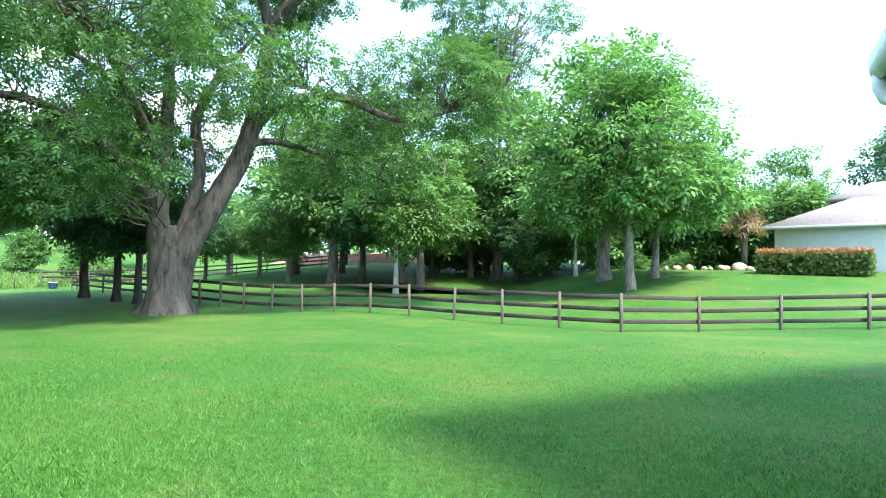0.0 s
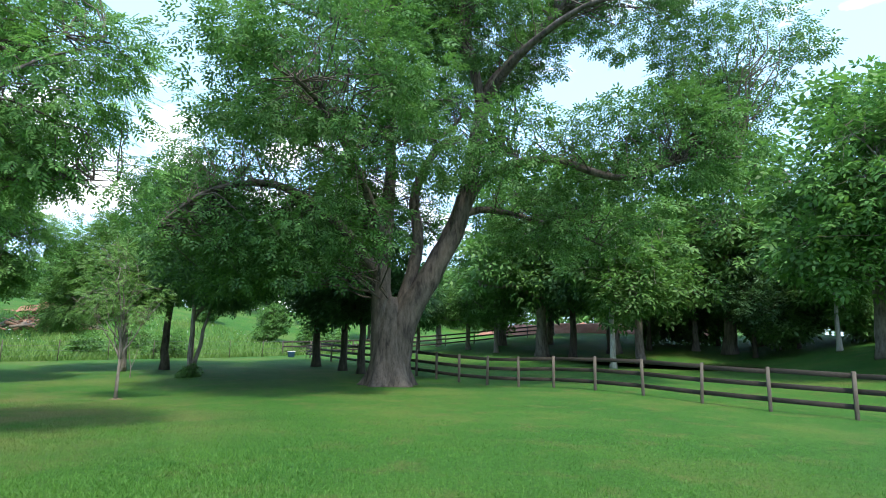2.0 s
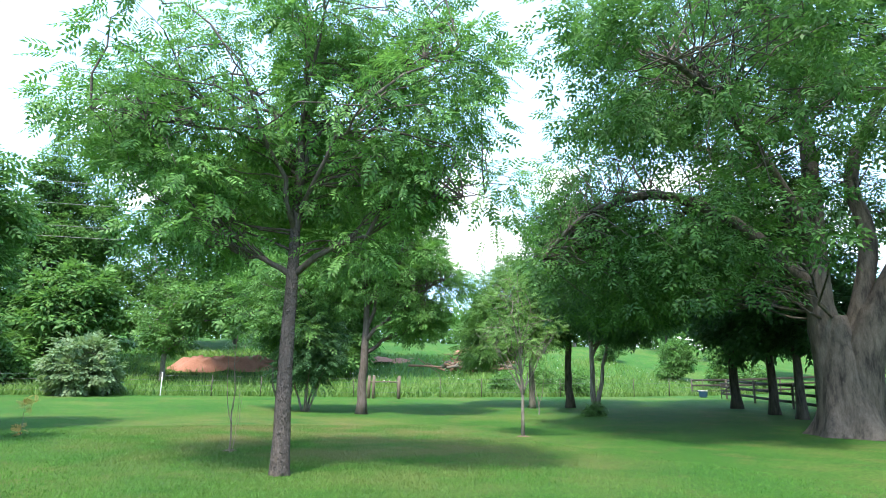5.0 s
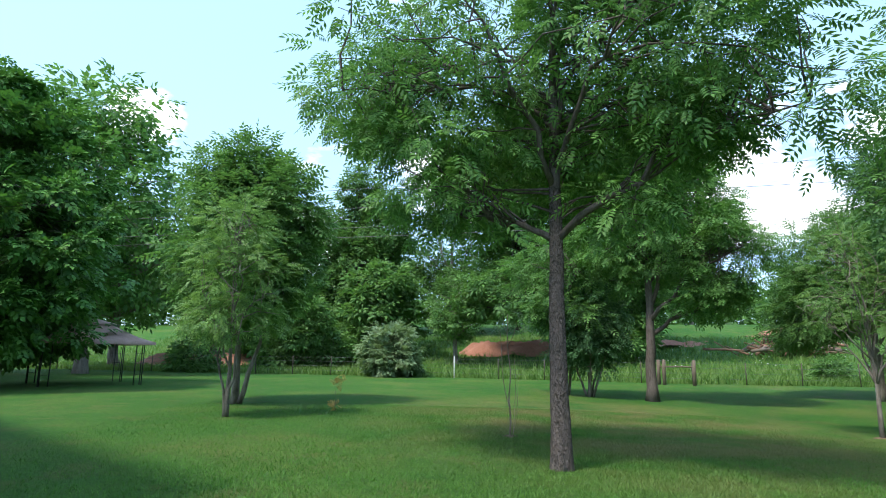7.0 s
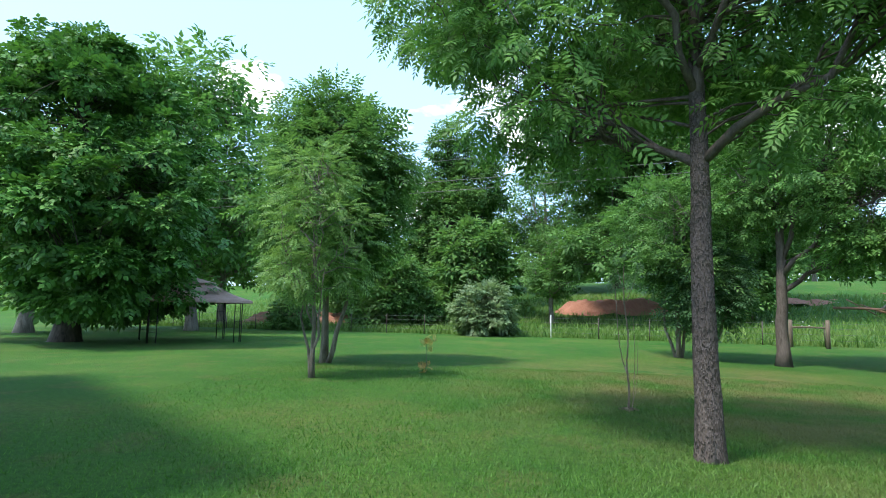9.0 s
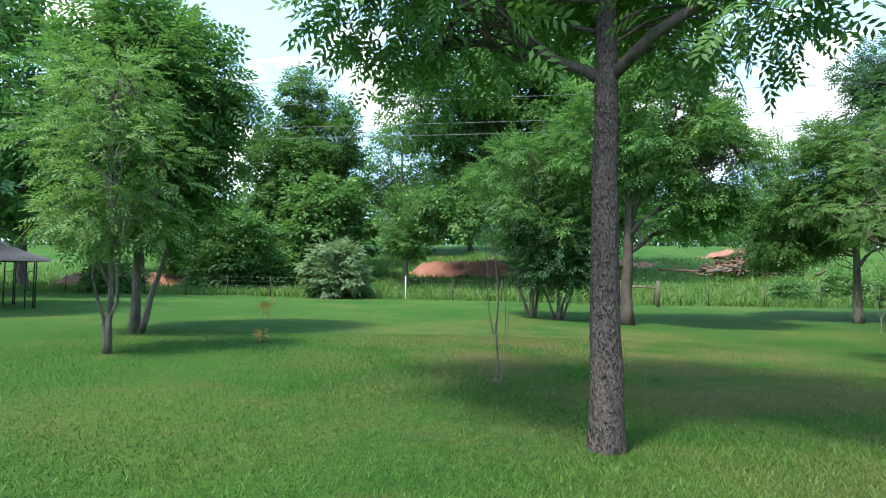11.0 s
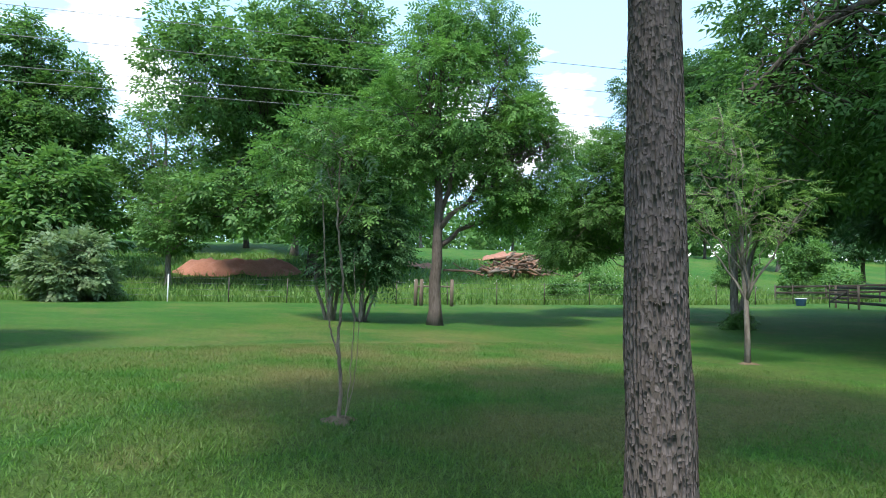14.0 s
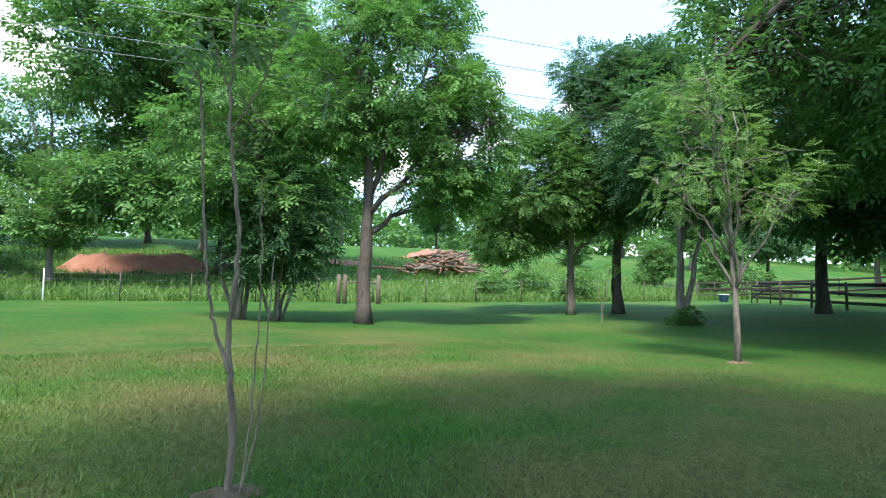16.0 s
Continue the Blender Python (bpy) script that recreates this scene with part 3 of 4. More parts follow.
# the trees on the lawn
slim = tree("young_tree", on(-18.6, 15.8), "young light-green tree with a thin pale leaning trunk", 5.6, 0.06,
            [(-0.5, -0.3, 3.9, 1.15, 1.15, 1.4), (0.4, 0.2, 3.3, 1.0, 1.0, 0.8), (-0.5, -0.2, 5.1, 0.7, 0.7, 0.9)],
            21, BARK_GREY, LEAF_LIGHT, clumps=105, sprays=9, template=NEAR_SPRAY * 0.62, clump_r=0.30, fork=0.25, limbs=12, lean=(-0.03, 0.0), flare=0.2, droop=0.1)
tree("dark_tree", on(-29.6, 28.1), "dark-leaved tree with a straight blackish trunk", 13.2, 0.24,
     [(0.6, 0.4, 8.6, 3.0, 3.0, 3.6), (1.8, 1.2, 10.6, 2.2, 2.2, 2.4), (-0.6, -0.4, 11.2, 1.7, 1.7, 1.9), (0, 0, 5.6, 2.8, 2.8, 1.6)],
     22, BARK_DARK, LEAF_DARK, clumps=304, sprays=32, template=MID_SPRAY, clump_r=0.8, limbs=7)
tree("twin_trunk_tree", on(-25.1, 25.6), "tree with two grey trunks from one foot", 10.0, 0.16,
     [(0.4, 0.2, 6.6, 3.0, 3.0, 2.4), (1.6, 0.8, 5.4, 2.2, 2.2, 1.6)],
     23, BARK_GREY, LEAF_DARK, clumps=240, sprays=32, template=MID_SPRAY, clump_r=0.75, limbs=5, lean=(-0.03, -0.02), stems=((0.9, 0.5, 6.0),))
tree("leaning_crown_tree", on(-30.7, 26.1), "green tree with low drooping crown and grey trunk", 9.6, 0.19,
     [(-1.1, -0.9, 6.2, 2.6, 2.6, 2.8), (-2.2, -1.8, 4.0, 1.9, 1.9, 1.5), (0.4, 0.3, 5.0, 1.6, 1.6, 1.5)],
     24, BARK_GREY, LEAF_MID, clumps=256, sprays=32, template=MID_SPRAY, clump_r=0.7, limbs=6)
tree("tall_shade_tree", on(-30.2, 14.9), "tall green shade tree with a straight brown trunk", 13.0, 0.24,
     [(0.6, 1.0, 8.6, 3.2, 3.4, 3.0), (1.5, 2.6, 6.6, 2.2, 2.2, 2.2), (-0.8, -1.4, 7.2, 1.8, 1.8, 2.2), (0.5, 0.8, 11.2, 2.2, 2.2, 1.6), (1.2, 2.2, 4.6, 1.6, 1.6, 1.0)],
     25, BARK_PECAN, LEAF_PECAN, clumps=330, sprays=30, template=MID_SPRAY * 0.9, clump_r=0.6, fork=0.3, limbs=9)
tree("multi_stem_tree", on(-32.2, 11.5), "small tree with several slanting grey stems", 8.6, 0.10,
     [(-0.3, -0.4, 5.6, 2.2, 2.4, 2.4), (0.2, 0.2, 4.0, 2.0, 2.0, 1.4)],
     26, BARK_GREY, LEAF_MID, clumps=130, sprays=22, template=MID_SPRAY, clump_r=0.7, limbs=4, stems=((-0.8, -0.9, 4.5), (0.4, 1.0, 4.6), (0.9, -0.2, 4.2)))
tree("bushy_tree", on(-31.5, 12.45), "dense dark bushy tree on a fan of thin stems", 5.6, 0.08,
     [(0, 0, 3.6, 1.5, 1.6, 1.5), (0, 0, 2.3, 1.3, 1.4, 0.9)],
     27, BARK_GREY, LEAF_DARK, clumps=110, sprays=24, template=MID_SPRAY, clump_r=0.6, limbs=3,
     stems=((-0.7, -0.9, 2.6), (0.5, 1.0, 2.8), (0.9, -0.2, 2.6), (-0.6, 0.8, 2.7)))
tree("young_tree", on(-19.9, -0.75), "young light-green tree with slim pale branching stems", 6.0, 0.06,
     [(0.0, 0.1, 3.5, 1.2, 1.25, 1.2), (0, 0, 2.6, 1.2, 1.4, 0.6), (0, 0, 5.0, 0.8, 0.85, 1.0)],
     28, BARK_GREY, LEAF_LIGHT, clumps=110, sprays=15, template=NEAR_SPRAY * 0.8, clump_r=0.42, fork=0.25, limbs=6, stems=((0.25, 0.3, 2.5), (-0.1, -0.4, 2.6)))
tree("lawn_tree", on(-24.0, -1.7), "full green lawn tree on thin trunks", 9.2, 0.12,
     [(0, 0.0, 4.4, 2.1, 2.2, 2.0), (-0.1, 0.4, 6.4, 1.8, 2.0, 1.6), (-0.2, -0.2, 7.9, 1.2, 1.5, 0.9)],
     29, BARK_GREY, LEAF_MID, clumps=272, sprays=32, template=MID_SPRAY, clump_r=0.7, limbs=6, stems=((0.4, 1.2, 3.5),))
tree("maple", on(-31.9, -16.7), "big dense round-headed tree with dark thick trunk", 15.0, 0.55,
     [(0, 0, 9, 6.4, 6.4, 5.4), (2.2, 3.0, 6, 4.5, 4.5, 3.6), (-1.5, -2, 6, 5, 5, 3.6), (0, 0, 13, 3.5, 3.5, 2.0), (2.5, 3.5, 3.2, 3.5, 3.5, 1.8), (-1, 2, 2.6, 4, 4, 1.4)],
     30, BARK_DARK, LEAF_MAPLE, clumps=520, sprays=46, template=BROAD_SPRAY, clump_r=0.78, fork=0.2, limbs=9)

# trees of the background, from a few built once
def far_tree(name, seed, h, r, wide, leaf_mat, bark_mat, label, low=0.3, clumps=130, at=(0, 0, 0)):
    return tree(name, at, label, h, r,
                [(0, 0, h * 0.62, wide, wide, h * 0.30), (wide * 0.4, -wide * 0.2, h * 0.45, wide * 0.75, wide * 0.75, h * 0.2),
                 (-wide * 0.4, wide * 0.3, h * (low + 0.14), wide * 0.8, wide * 0.8, h * 0.15), (0, 0, h * 0.86, wide * 0.6, wide * 0.6, h * 0.13)],
                seed, bark_mat, leaf_mat, clumps=int(clumps * 1.35), sprays=21, template=FAR_SPRAY, clump_r=h * 0.062, fork=low, limbs=6, sides=10)


def again(ob, x, y, s=1.0, turn=0.0, label="", tall=1.0):
    k = copy_thing(ob, Matrix.Translation(on(x, y, 0.05)) @ pose(0, 0, 0, 0, 0, turn) @ Matrix.Diagonal((s, s, s * tall, 1)))
    if label:
        k["label"] = label
    return k


T1 = far_tree("woodland_tree", 41, 14, 0.38, 4.6, LEAF_MID, BARK_GREY, "tall green woodland tree with grey trunk", 0.28, at=on(-3.2, 49.5))
T2 = far_tree("woodland_tree", 42, 13, 0.28, 3.8, LEAF_DARK, BARK_DARK, "dark green woodland tree", 0.3, at=on(-23.6, 35.3))
T3 = far_tree("woodland_tree", 43, 16, 0.30, 5.2, LEAF_PECAN, BARK_GREY, "broad bright-green tree on open lawn", 0.24, 190, at=on(11.0, 36.3))
T4 = far_tree("understory_tree", 44, 7, 0.13, 2.9, LEAF_MID, BARK_GREY, "low spreading understory tree", 0.1, 110, at=on(-60, -6))
T5 = far_tree("pale_trunk_tree", 45, 12, 0.22, 3.2, LEAF_MID, BARK_PALE, "slim tree with whitish bare trunk", 0.5, 90, at=on(-4.9, 45.2))
BUSH = tree("bush", on(-49.3, 2.5), "rounded pale grey-green bush at the field edge", 3.9, 0.06, [(0, 0, 2.3, 2.1, 2.1, 2.0), (0.4, 0.3, 1.3, 2.2, 2.2, 1.2)],
            46, BARK_GREY, LEAF_GREY, clumps=110, sprays=22, template=BROAD_SPRAY, clump_r=0.55, fork=0.1, limbs=5, sides=6)
BUSH2 = tree("bush", on(-62, -3), "wild green bush at the field edge", 3.4, 0.06, [(0, 0, 1.8, 2.2, 2.2, 1.6), (-0.5, 0.3, 1.0, 2.3, 2.3, 0.9)],
             47, BARK_DARK, LEAF_MID, clumps=70, sprays=12, template=FAR_SPRAY * 1.2, clump_r=0.6, fork=0.1, limbs=5, sides=6)
GREAT = tree("great_field_tree", on(-64, 21.3), "very tall spreading tree behind the wire fence", 27, 0.8,
             [(0, 0, 15, 9.5, 9.5, 6), (4, 6, 12, 7, 7, 5), (-3, -4, 12, 6, 6, 4.5), (0, 0, 20, 7, 7, 4), (5, -6, 7, 6, 6, 2.6), (3, 6, 7, 5, 5, 2), (6, -8, 5.0, 4.5, 5, 1.3), (0, 0, 24, 7, 7, 4), (2, -9, 17, 7, 7, 5), (2, 9, 17, 7, 7, 5)],
             48, BARK_DARK, LEAF_MID, clumps=950, sprays=40, template=FAR_SPRAY * 1.1, clump_r=1.12, fork=0.22, limbs=12)
VINE = tree("vine_covered_tree", on(-71, -2.0), "tall dark tree overgrown with vines", 22, 0.6,
            [(0, 0, 9, 4.2, 4.2, 8), (0, 3, 14, 3.4, 3.4, 5), (0, -3, 12, 3, 3, 5), (0, 0, 19, 2.4, 2.4, 3)],
            49, BARK_DARK, LEAF_MID, clumps=420, sprays=34, template=FAR_SPRAY, clump_r=0.85, fork=0.1, limbs=6)

# by the pond and behind the big tree
for x, y, s, a, src in ((-17.7, 31.1, 0.8, 40, T2), (-19.9, 32.7, 0.85, 200, T2), (-11.8, 53.5, 1.35, 70, T1), (-9.0, 53.0, 1.2, 150, T2), (-6, 58, 1.5, 20, T1), (4, 60, 1.5, 200, T1), (-18, 62, 1.4, 140, T1), (-16.5, 54.8, 0.6, 10, T1),
                        (-20.3, 57.6, 0.65, 90, T1), (-24.2, 53.8, 0.7, 120, T2), (-26.5, 64.8, 0.7, 30, T1), (1.2, 62.0, 0.8, 250, T1), (5.6, 56.5, 0.7, 310, T2),
                        (8.0, 59.0, 0.8, 20, T5), (10.4, 51.0, 0.85, 60, T5), (10.8, 42.5, 1.3, 80, T1), (13.5, 39.3, 0.9, 160, T3), (7, 64, 1.5, 10, T1), (15.0, 62, 1.1, 35, T2),
                        (20, 66, 1.1, 100, T1), (26, 62, 1.1, 220, T2), (10, 70, 1.2, 300, T2), (2, 72, 1.2, 0, T1), (-7, 72, 1.1, 45, T2), (-15, 74, 1.1, 190, T1),
                        (32, 56, 0.9, 15, T1), (38, 50, 1.0, 75, T2), (-3, 61, 0.9, 130, T2), (-13, 63, 0.9, 260, T1), (22, 52, 0.8, 200, T2), (17, 55, 0.8, 20, T4), (9, 57.5, 1.2, 70, T4), (13.5, 56, 1.2, 130, T4), (19.5, 53.5, 1.2, 210, T4), (24, 51.5, 1.1, 280, T4), (28, 48.5, 1.1, 330, T4), (3.5, 67, 1.4, 50, T4), (-3, 68, 1.4, 170, T4)):
    again(src, x, y, s, a)
# along the wire fence and over the field
for x, y, s, a, src in ((-61, 8.6, 0.66, 40, T1), (-66, 1, 1.5, 100, T4), (-60, 26, 1.1, 160, T4), (-76, 28, 1.1, 220, T1), (-88, 20, 1.2, 60, T2), (-70, -8, 1.2, 300, T4), (-66, -12, 1.0, 10, T4),
                        (-74, -4, 0.9, 60, T2), (-84, 10, 1.3, 120, T1), (-80, 24, 1.2, 210, T1), (-72, -18, 1.1, 80, T1), (-62, -24, 1.2, 140, T1), (-50, -30, 1.2, 190, T2),
                        (-40, -26, 1.15, 30, T1), (-49, -20, 1.45, 100, T3), (-90, 0, 1.3, 260, T2), (-96, 36, 1.0, 340, T2), (-100, 52, 0.9, 20, T1), (-92, 66, 0.8, 70, T2),
                        (-82, 78, 0.8, 120, T1), (-70, 88, 0.85, 170, T2), (-56, 84, 0.8, 220, T1), (-44, 80, 0.9, 270, T2), (-34, 84, 0.9, 320, T1), (-24, 86, 1.0, 10, T2),
                        (-62, 66, 0.6, 50, T4), (-48, 62, 0.7, 90, T4), (-40, 60, 0.8, 150, T4)):
    again(src, x, y, s, a)
for x, y, s, a in ((-60, -8, 1.0, 0), (-55, -14, 0.8, 80), (-64, 1, 0.7, 140), (-66, -2, 1.1, 320), 
                   (-44, 34, 0.5, 70), (-40, 38, 0.6, 110), (-47, 41, 0.6, 10), (-36, 57, 0.7, 190), (-24.7, 25.3, 0.2, 60), (15, 49, 0.4, 30), (18, 47, 0.4, 95)):
    again(BUSH2, x, y, s, a)


# the far woods all round the fields
rng_w = np.random.default_rng(31)
wa = rng_w.uniform(radians(25), radians(235), 1700)
wd = rng_w.uniform(112, 150, 1700)
wx, wy = -25 + wd * np.cos(wa), 15 + wd * np.sin(wa)
wh = np.array([10 + 7 * noise.noise(Vector((12 * math.cos(a), 12 * math.sin(a), 3.0))) for a in wa])
wz = ground(wx, wy) + rng_w.uniform(0.0, 1, 1700) ** 0.8 * wh
wp = np.repeat(np.stack([wx, wy, wz], -1), 11, 0)
wg = rng_w.normal(size=wp.shape)
tagged(part("far_woods", leaves(rng_w, wp + wg * (2.0, 2.0, 1.3), wg + (0, 0, 0.2), FAR_SPRAY * 4.4), LEAF_MID), "distant green woods round the fields", "woods", kind="stuff")

# ---- board fence ----
def fence(name, points, label, height=1.42, rails=(0.36, 0.82, 1.28), group=""):
    ob = thing(name, on(*points[0]), label, "fence", group)
    o = np.array(on(*points[0]))
    rng = np.random.default_rng(int(abs(points[0][0]) * 10))
    feet = [np.array(on(*p)) - o for p in points]
    post = None
    for k, p in enumerate(feet):
        m = pose(*p, rng.normal(0, 0.8), rng.normal(0, 0.8), rng.uniform(-8, 8))
        if post is None:
            post = part("post", box((-0.055, -0.055, -0.25), (0.055, 0.055, height), 0.012), WOOD_POST, ob)
            post.matrix_basis = m
        else:
            q = new("post", post.data)
            q.parent, q.matrix_basis = ob, m
    for a, b in zip(feet[:-1], feet[1:]):
        d = b - a
        length = np.linalg.norm(d[:2])
        side = np.array([d[1], -d[0], 0]) / length * 0.085
        for h in rails:
            tilt = math.degrees(math.atan2(d[2], length)) + rng.normal(0, 0.25)
            m = pose(*((a + b) / 2 + side + (0, 0, h + rng.normal(0, 0.012))), 0, -tilt, math.degrees(math.atan2(d[1], d[0])))
            bd = part("board", box((-length / 2 + 0.004, -0.018, -0.08), (length / 2 - 0.004, 0.018, 0.08), 0.005), WOOD_FENCE, ob)
            bd.matrix_basis = m
    return ob


fence("board_fence", [(26.2, 20.9), (22.8, 21.5), (19.4, 22.1), (16.3, 22.6), (13.4, 23.5), (10.0, 23.2), (6.3, 21.0), (4.2, 22.1), (2.05, 23.0), (0.06, 24.2), (-2.0, 25.8), (-4.0, 27.0),
                      (-6.0, 28.2)], "weathered dark three-rail wooden board fence along the lawn")
fence("board_fence", [(-6.0, 28.2), (-7.8, 28.8), (-9.5, 29.2), (-11.1, 29.5), (-12.6, 30.1), (-14.2, 31.1), (-16.8, 33.4), (-19.2, 35.4), (-21.6, 37.5), (-23.8, 39.2), (-26.0, 41.0),
                      (-28.3, 42.8), (-30.4, 44.6)], "weathered dark three-rail wooden board fence behind the big tree")
fence("board_fence", [(-37.0, 49.5), (-34.6, 52.2), (-32.2, 55.0), (-29.8, 57.8), (-27.4, 60.6), (-25.0, 63.4), (-22.5, 66.2), (-20, 69), (-17.4, 71.5), (-14.6, 73.8)],
      "brown three-rail wooden fence climbing the far slope", 1.4)

# open gate at the end of the board fence
g = thing("field_gate", on(-30.6, 44.3), "dark wooden gate standing open at the fence end", "gate", turn=-38)
for h in (0.3, 0.55, 0.8, 1.05):
    part("board", box((0, -0.02, h), (2.2, 0.02, h + 0.12), 0.005), WOOD_FENCE, g)
part("brace", moved(box((0, -0.03, -0.06), (2.3, -0.005, 0.06), 0.004), pose(0.0, 0, 0.35, 0, -18, 0)), WOOD_FENCE, g)
for x in (0.04, 2.14):
    part("upright", box((x - 0.06, -0.045, 0.0), (x + 0.06, -0.022, 1.2), 0.005), WOOD_FENCE, g)

# ---- wire fence with steel posts ----
wf = thing("wire_fence", on(-47.9, 7.4), "old wire fence on rusty steel posts", "fence")
wo = np.array(on(-47.9, 7.4))
tpost = None
line = []
for k in range(-14, 15):
    s = k * 3.3
    p = np.array(on(-47.9 + 0.30 * s, 7.4 + 0.954 * s)) - wo
    line.append(p)
    if k == 0:
        continue
    if tpost is None:
        tpost = part("steel_post", join(box((-0.03, -0.008, -0.3), (0.03, 0.008, 1.45)), box((-0.008, 0.008, -0.3), (0.008, 0.05, 1.45))), STEEL, wf)
        q = tpost
    else:
        q = new("steel_post", tpost.data)
        q.parent = wf
    q.matrix_basis = pose(*p, 0, (k * 7 % 5 - 2) * 0.8, 38)
for h in (0.35, 0.7, 1.05, 1.35):
    part("wire", tube([p + (0, 0, h) for p in line], [0.006] * len(line), 4), ASPHALT, wf)
mk = thing("marker_post", on(-47.8, 7.4), "white plastic marker post in the wire fence", "post")
part("shaft", join(box((-0.05, -0.03, -0.2), (0.05, 0.03, 1.5), 0.01)), WHITE_PAINT, mk)
part("cap", box((-0.06, -0.04, 1.5), (0.06, 0.04, 1.56), 0.015), WHITE_PAINT, mk)

# timber brace of the field gate: posts with a rail between
br = thing("timber_brace", on(-42.5, 20.6), "brown timber H-brace of the wire fence", "fence", turn=55)
for x in (0.0, 0.35, 2.2):
    part("post", tube([(x, 0, -0.3), (x, 0, 0.8), (x + 0.02, 0, 1.6)], [0.12, 0.115, 0.11], 10), WOOD_OLD, br, "", True)
part("rail", tube([(0.1, 0, 1.15), (1.3, 0, 1.18), (2.15, 0, 1.15)], [0.05] * 3, 8), WOOD_OLD, br, "", True)

# blue tub by the gate
tub = thing("blue_tub", on(-32.9, 45.3), "small blue plastic tub on the grass", "tub")
part("tub", tube([(0, 0, 0), (0, 0, 0.02), (0, 0, 0.45), (0, 0, 0.5), (0, 0, 0.5), (0, 0, 0.06)], [0.26, 0.28, 0.34, 0.37, 0.33, 0.25], 20), BLUE, tub, "", True)
part("rim", tube([(0.36 * math.cos(a), 0.36 * math.sin(a), 0.5) for a in np.linspace(0, 6.283, 21)], [0.02] * 21, 6), WHITE_PAINT, tub, "", True)

# ---- power lines ----
for k, h in enumerate((11.0, 9.8, 8.6, 8.0)):
    ts = np.linspace(-1, 1, 41)
    pts = [(-33.3 + 0.309 * 75 * t + 0.25 * k, 11.5 + 0.951 * 75 * t, h + 0.9 * t * t) for t in ts]
    ob = part("power_line", tube(pts, [0.013] * 41, 5), ASPHALT)
    tagged(ob, "thin grey overhead power cable", "cable", "overhead power cables")

# ---- gazebo ----
gz = thing("gazebo", on(-34.6, -12.1), "open iron gazebo with two-tier brown canvas roof", "gazebo", turn=38)
for sx_ in (-1, 1):
    for sy_ in (-1, 1):
        for dx, dy in ((0, 0), (-0.35 * sx_, 0), (0, -0.35 * sy_)):
            part("post", tube([(2.1 * sx_ + dx, 2.1 * sy_ + dy, -0.05), (2.1 * sx_ + dx, 2.1 * sy_ + dy, 2.0)], [0.025, 0.025], 8), IRON, gz)
        for h in (0.5, 1.0, 1.5):
            part("crossbar", join(box((min(2.1 * sx_, 1.7 * sx_), 2.1 * sy_ - 0.01, h), (max(2.1 * sx_, 1.7 * sx_), 2.1 * sy_ + 0.01, h + 0.02)),
                                  box((2.1 * sx_ - 0.01, min(2.1 * sy_, 1.7 * sy_), h), (2.1 * sx_ + 0.01, max(2.1 * sy_, 1.7 * sy_), h + 0.02))), IRON, gz)


def hip(half, low, half2, high, drop=0.12, sag=0.1):
    """A tent roof: four sagging slopes with a hanging edge."""
    rows = [(half, low - drop), (half, low)] + [(half + (half2 - half) * t, low + (high - low) * (t - sag * math.sin(math.pi * t))) for t in (0.2, 0.4, 0.6, 0.8, 1.0)]
    v, f = [], []
    for s, z in rows:
        for k in range(32):
            e, t = k // 8, (k % 8) / 8 * 2 - 1
            x, y = ((s, t * s), (-t * s, s), (-s, -t * s), (t * s, -s))[e]
            v.append((x, y, z))
    for i in range(len(rows) - 1):
        for k in range(32):
            f.append((i * 32 + k, i * 32 + (k + 1) % 32, (i + 1) * 32 + (k + 1) % 32, (i + 1) * 32 + k))
    return np.array(v), [np.array(f)]


part("roof", hip(2.5, 2.05, 0.85, 2.9), CANVAS, gz)
part("top_roof", hip(1.0, 2.95, 0.02, 3.3, 0.06, 0.04), CANVAS, gz)
part("vent_frame", tube([(0.72, 0.72, 2.82), (-0.72, 0.72, 2.82), (-0.72, -0.72, 2.82), (0.72, -0.72, 2.82), (0.72, 0.72, 2.82)], [0.03] * 5, 6), IRON, gz)

# ---- near house: walls, roof, gutter; the walk starts at its corner ----
hz = 0.2


def prism(outline, z0, z1):
    n = len(outline)
    v = [(x, y, z0) for x, y in outline] + [(x, y, z1) for x, y in outline]
    q = [(i, (i + 1) % n, n + (i + 1) % n, n + i) for i in range(n)]
    return np.array(v, float), [np.array(q)]


house = thing("house", (0, 0, hz), "single-storey pale house with shingle roof and white gutter", "house")
EAVE = pose(2.63, 2.45, 0, 0, 0, -26)      # the wing's corner; its eave runs along local -y
# pose of an added, unseen block, turned so its shadow crosses the lawn
SHADE_BLOCK = pose(3.2, 1.9, 0, 0, 0, 31)
part("wall", moved(prism([(0.6, -13), (9, -13), (9, -0.6), (0.6, -0.6)], -0.3, 2.65), EAVE), STUCCO, house)
WING = pose(-9.0, -1.9, 0, 0, 0, 46.5)      # unseen wing behind the stone bed, wall height set so its shadow passes the kerb
part("wall", moved(prism([(-10.5, -9), (0, -9), (0, 0), (-10.5, 0)], -0.3, 6.1), WING), STUCCO, house)
part("wall", prism([(-8, -18), (4.5, -18), (4.5, -5.2), (-8, -5.2)], -0.3, 4.6), STUCCO, house)


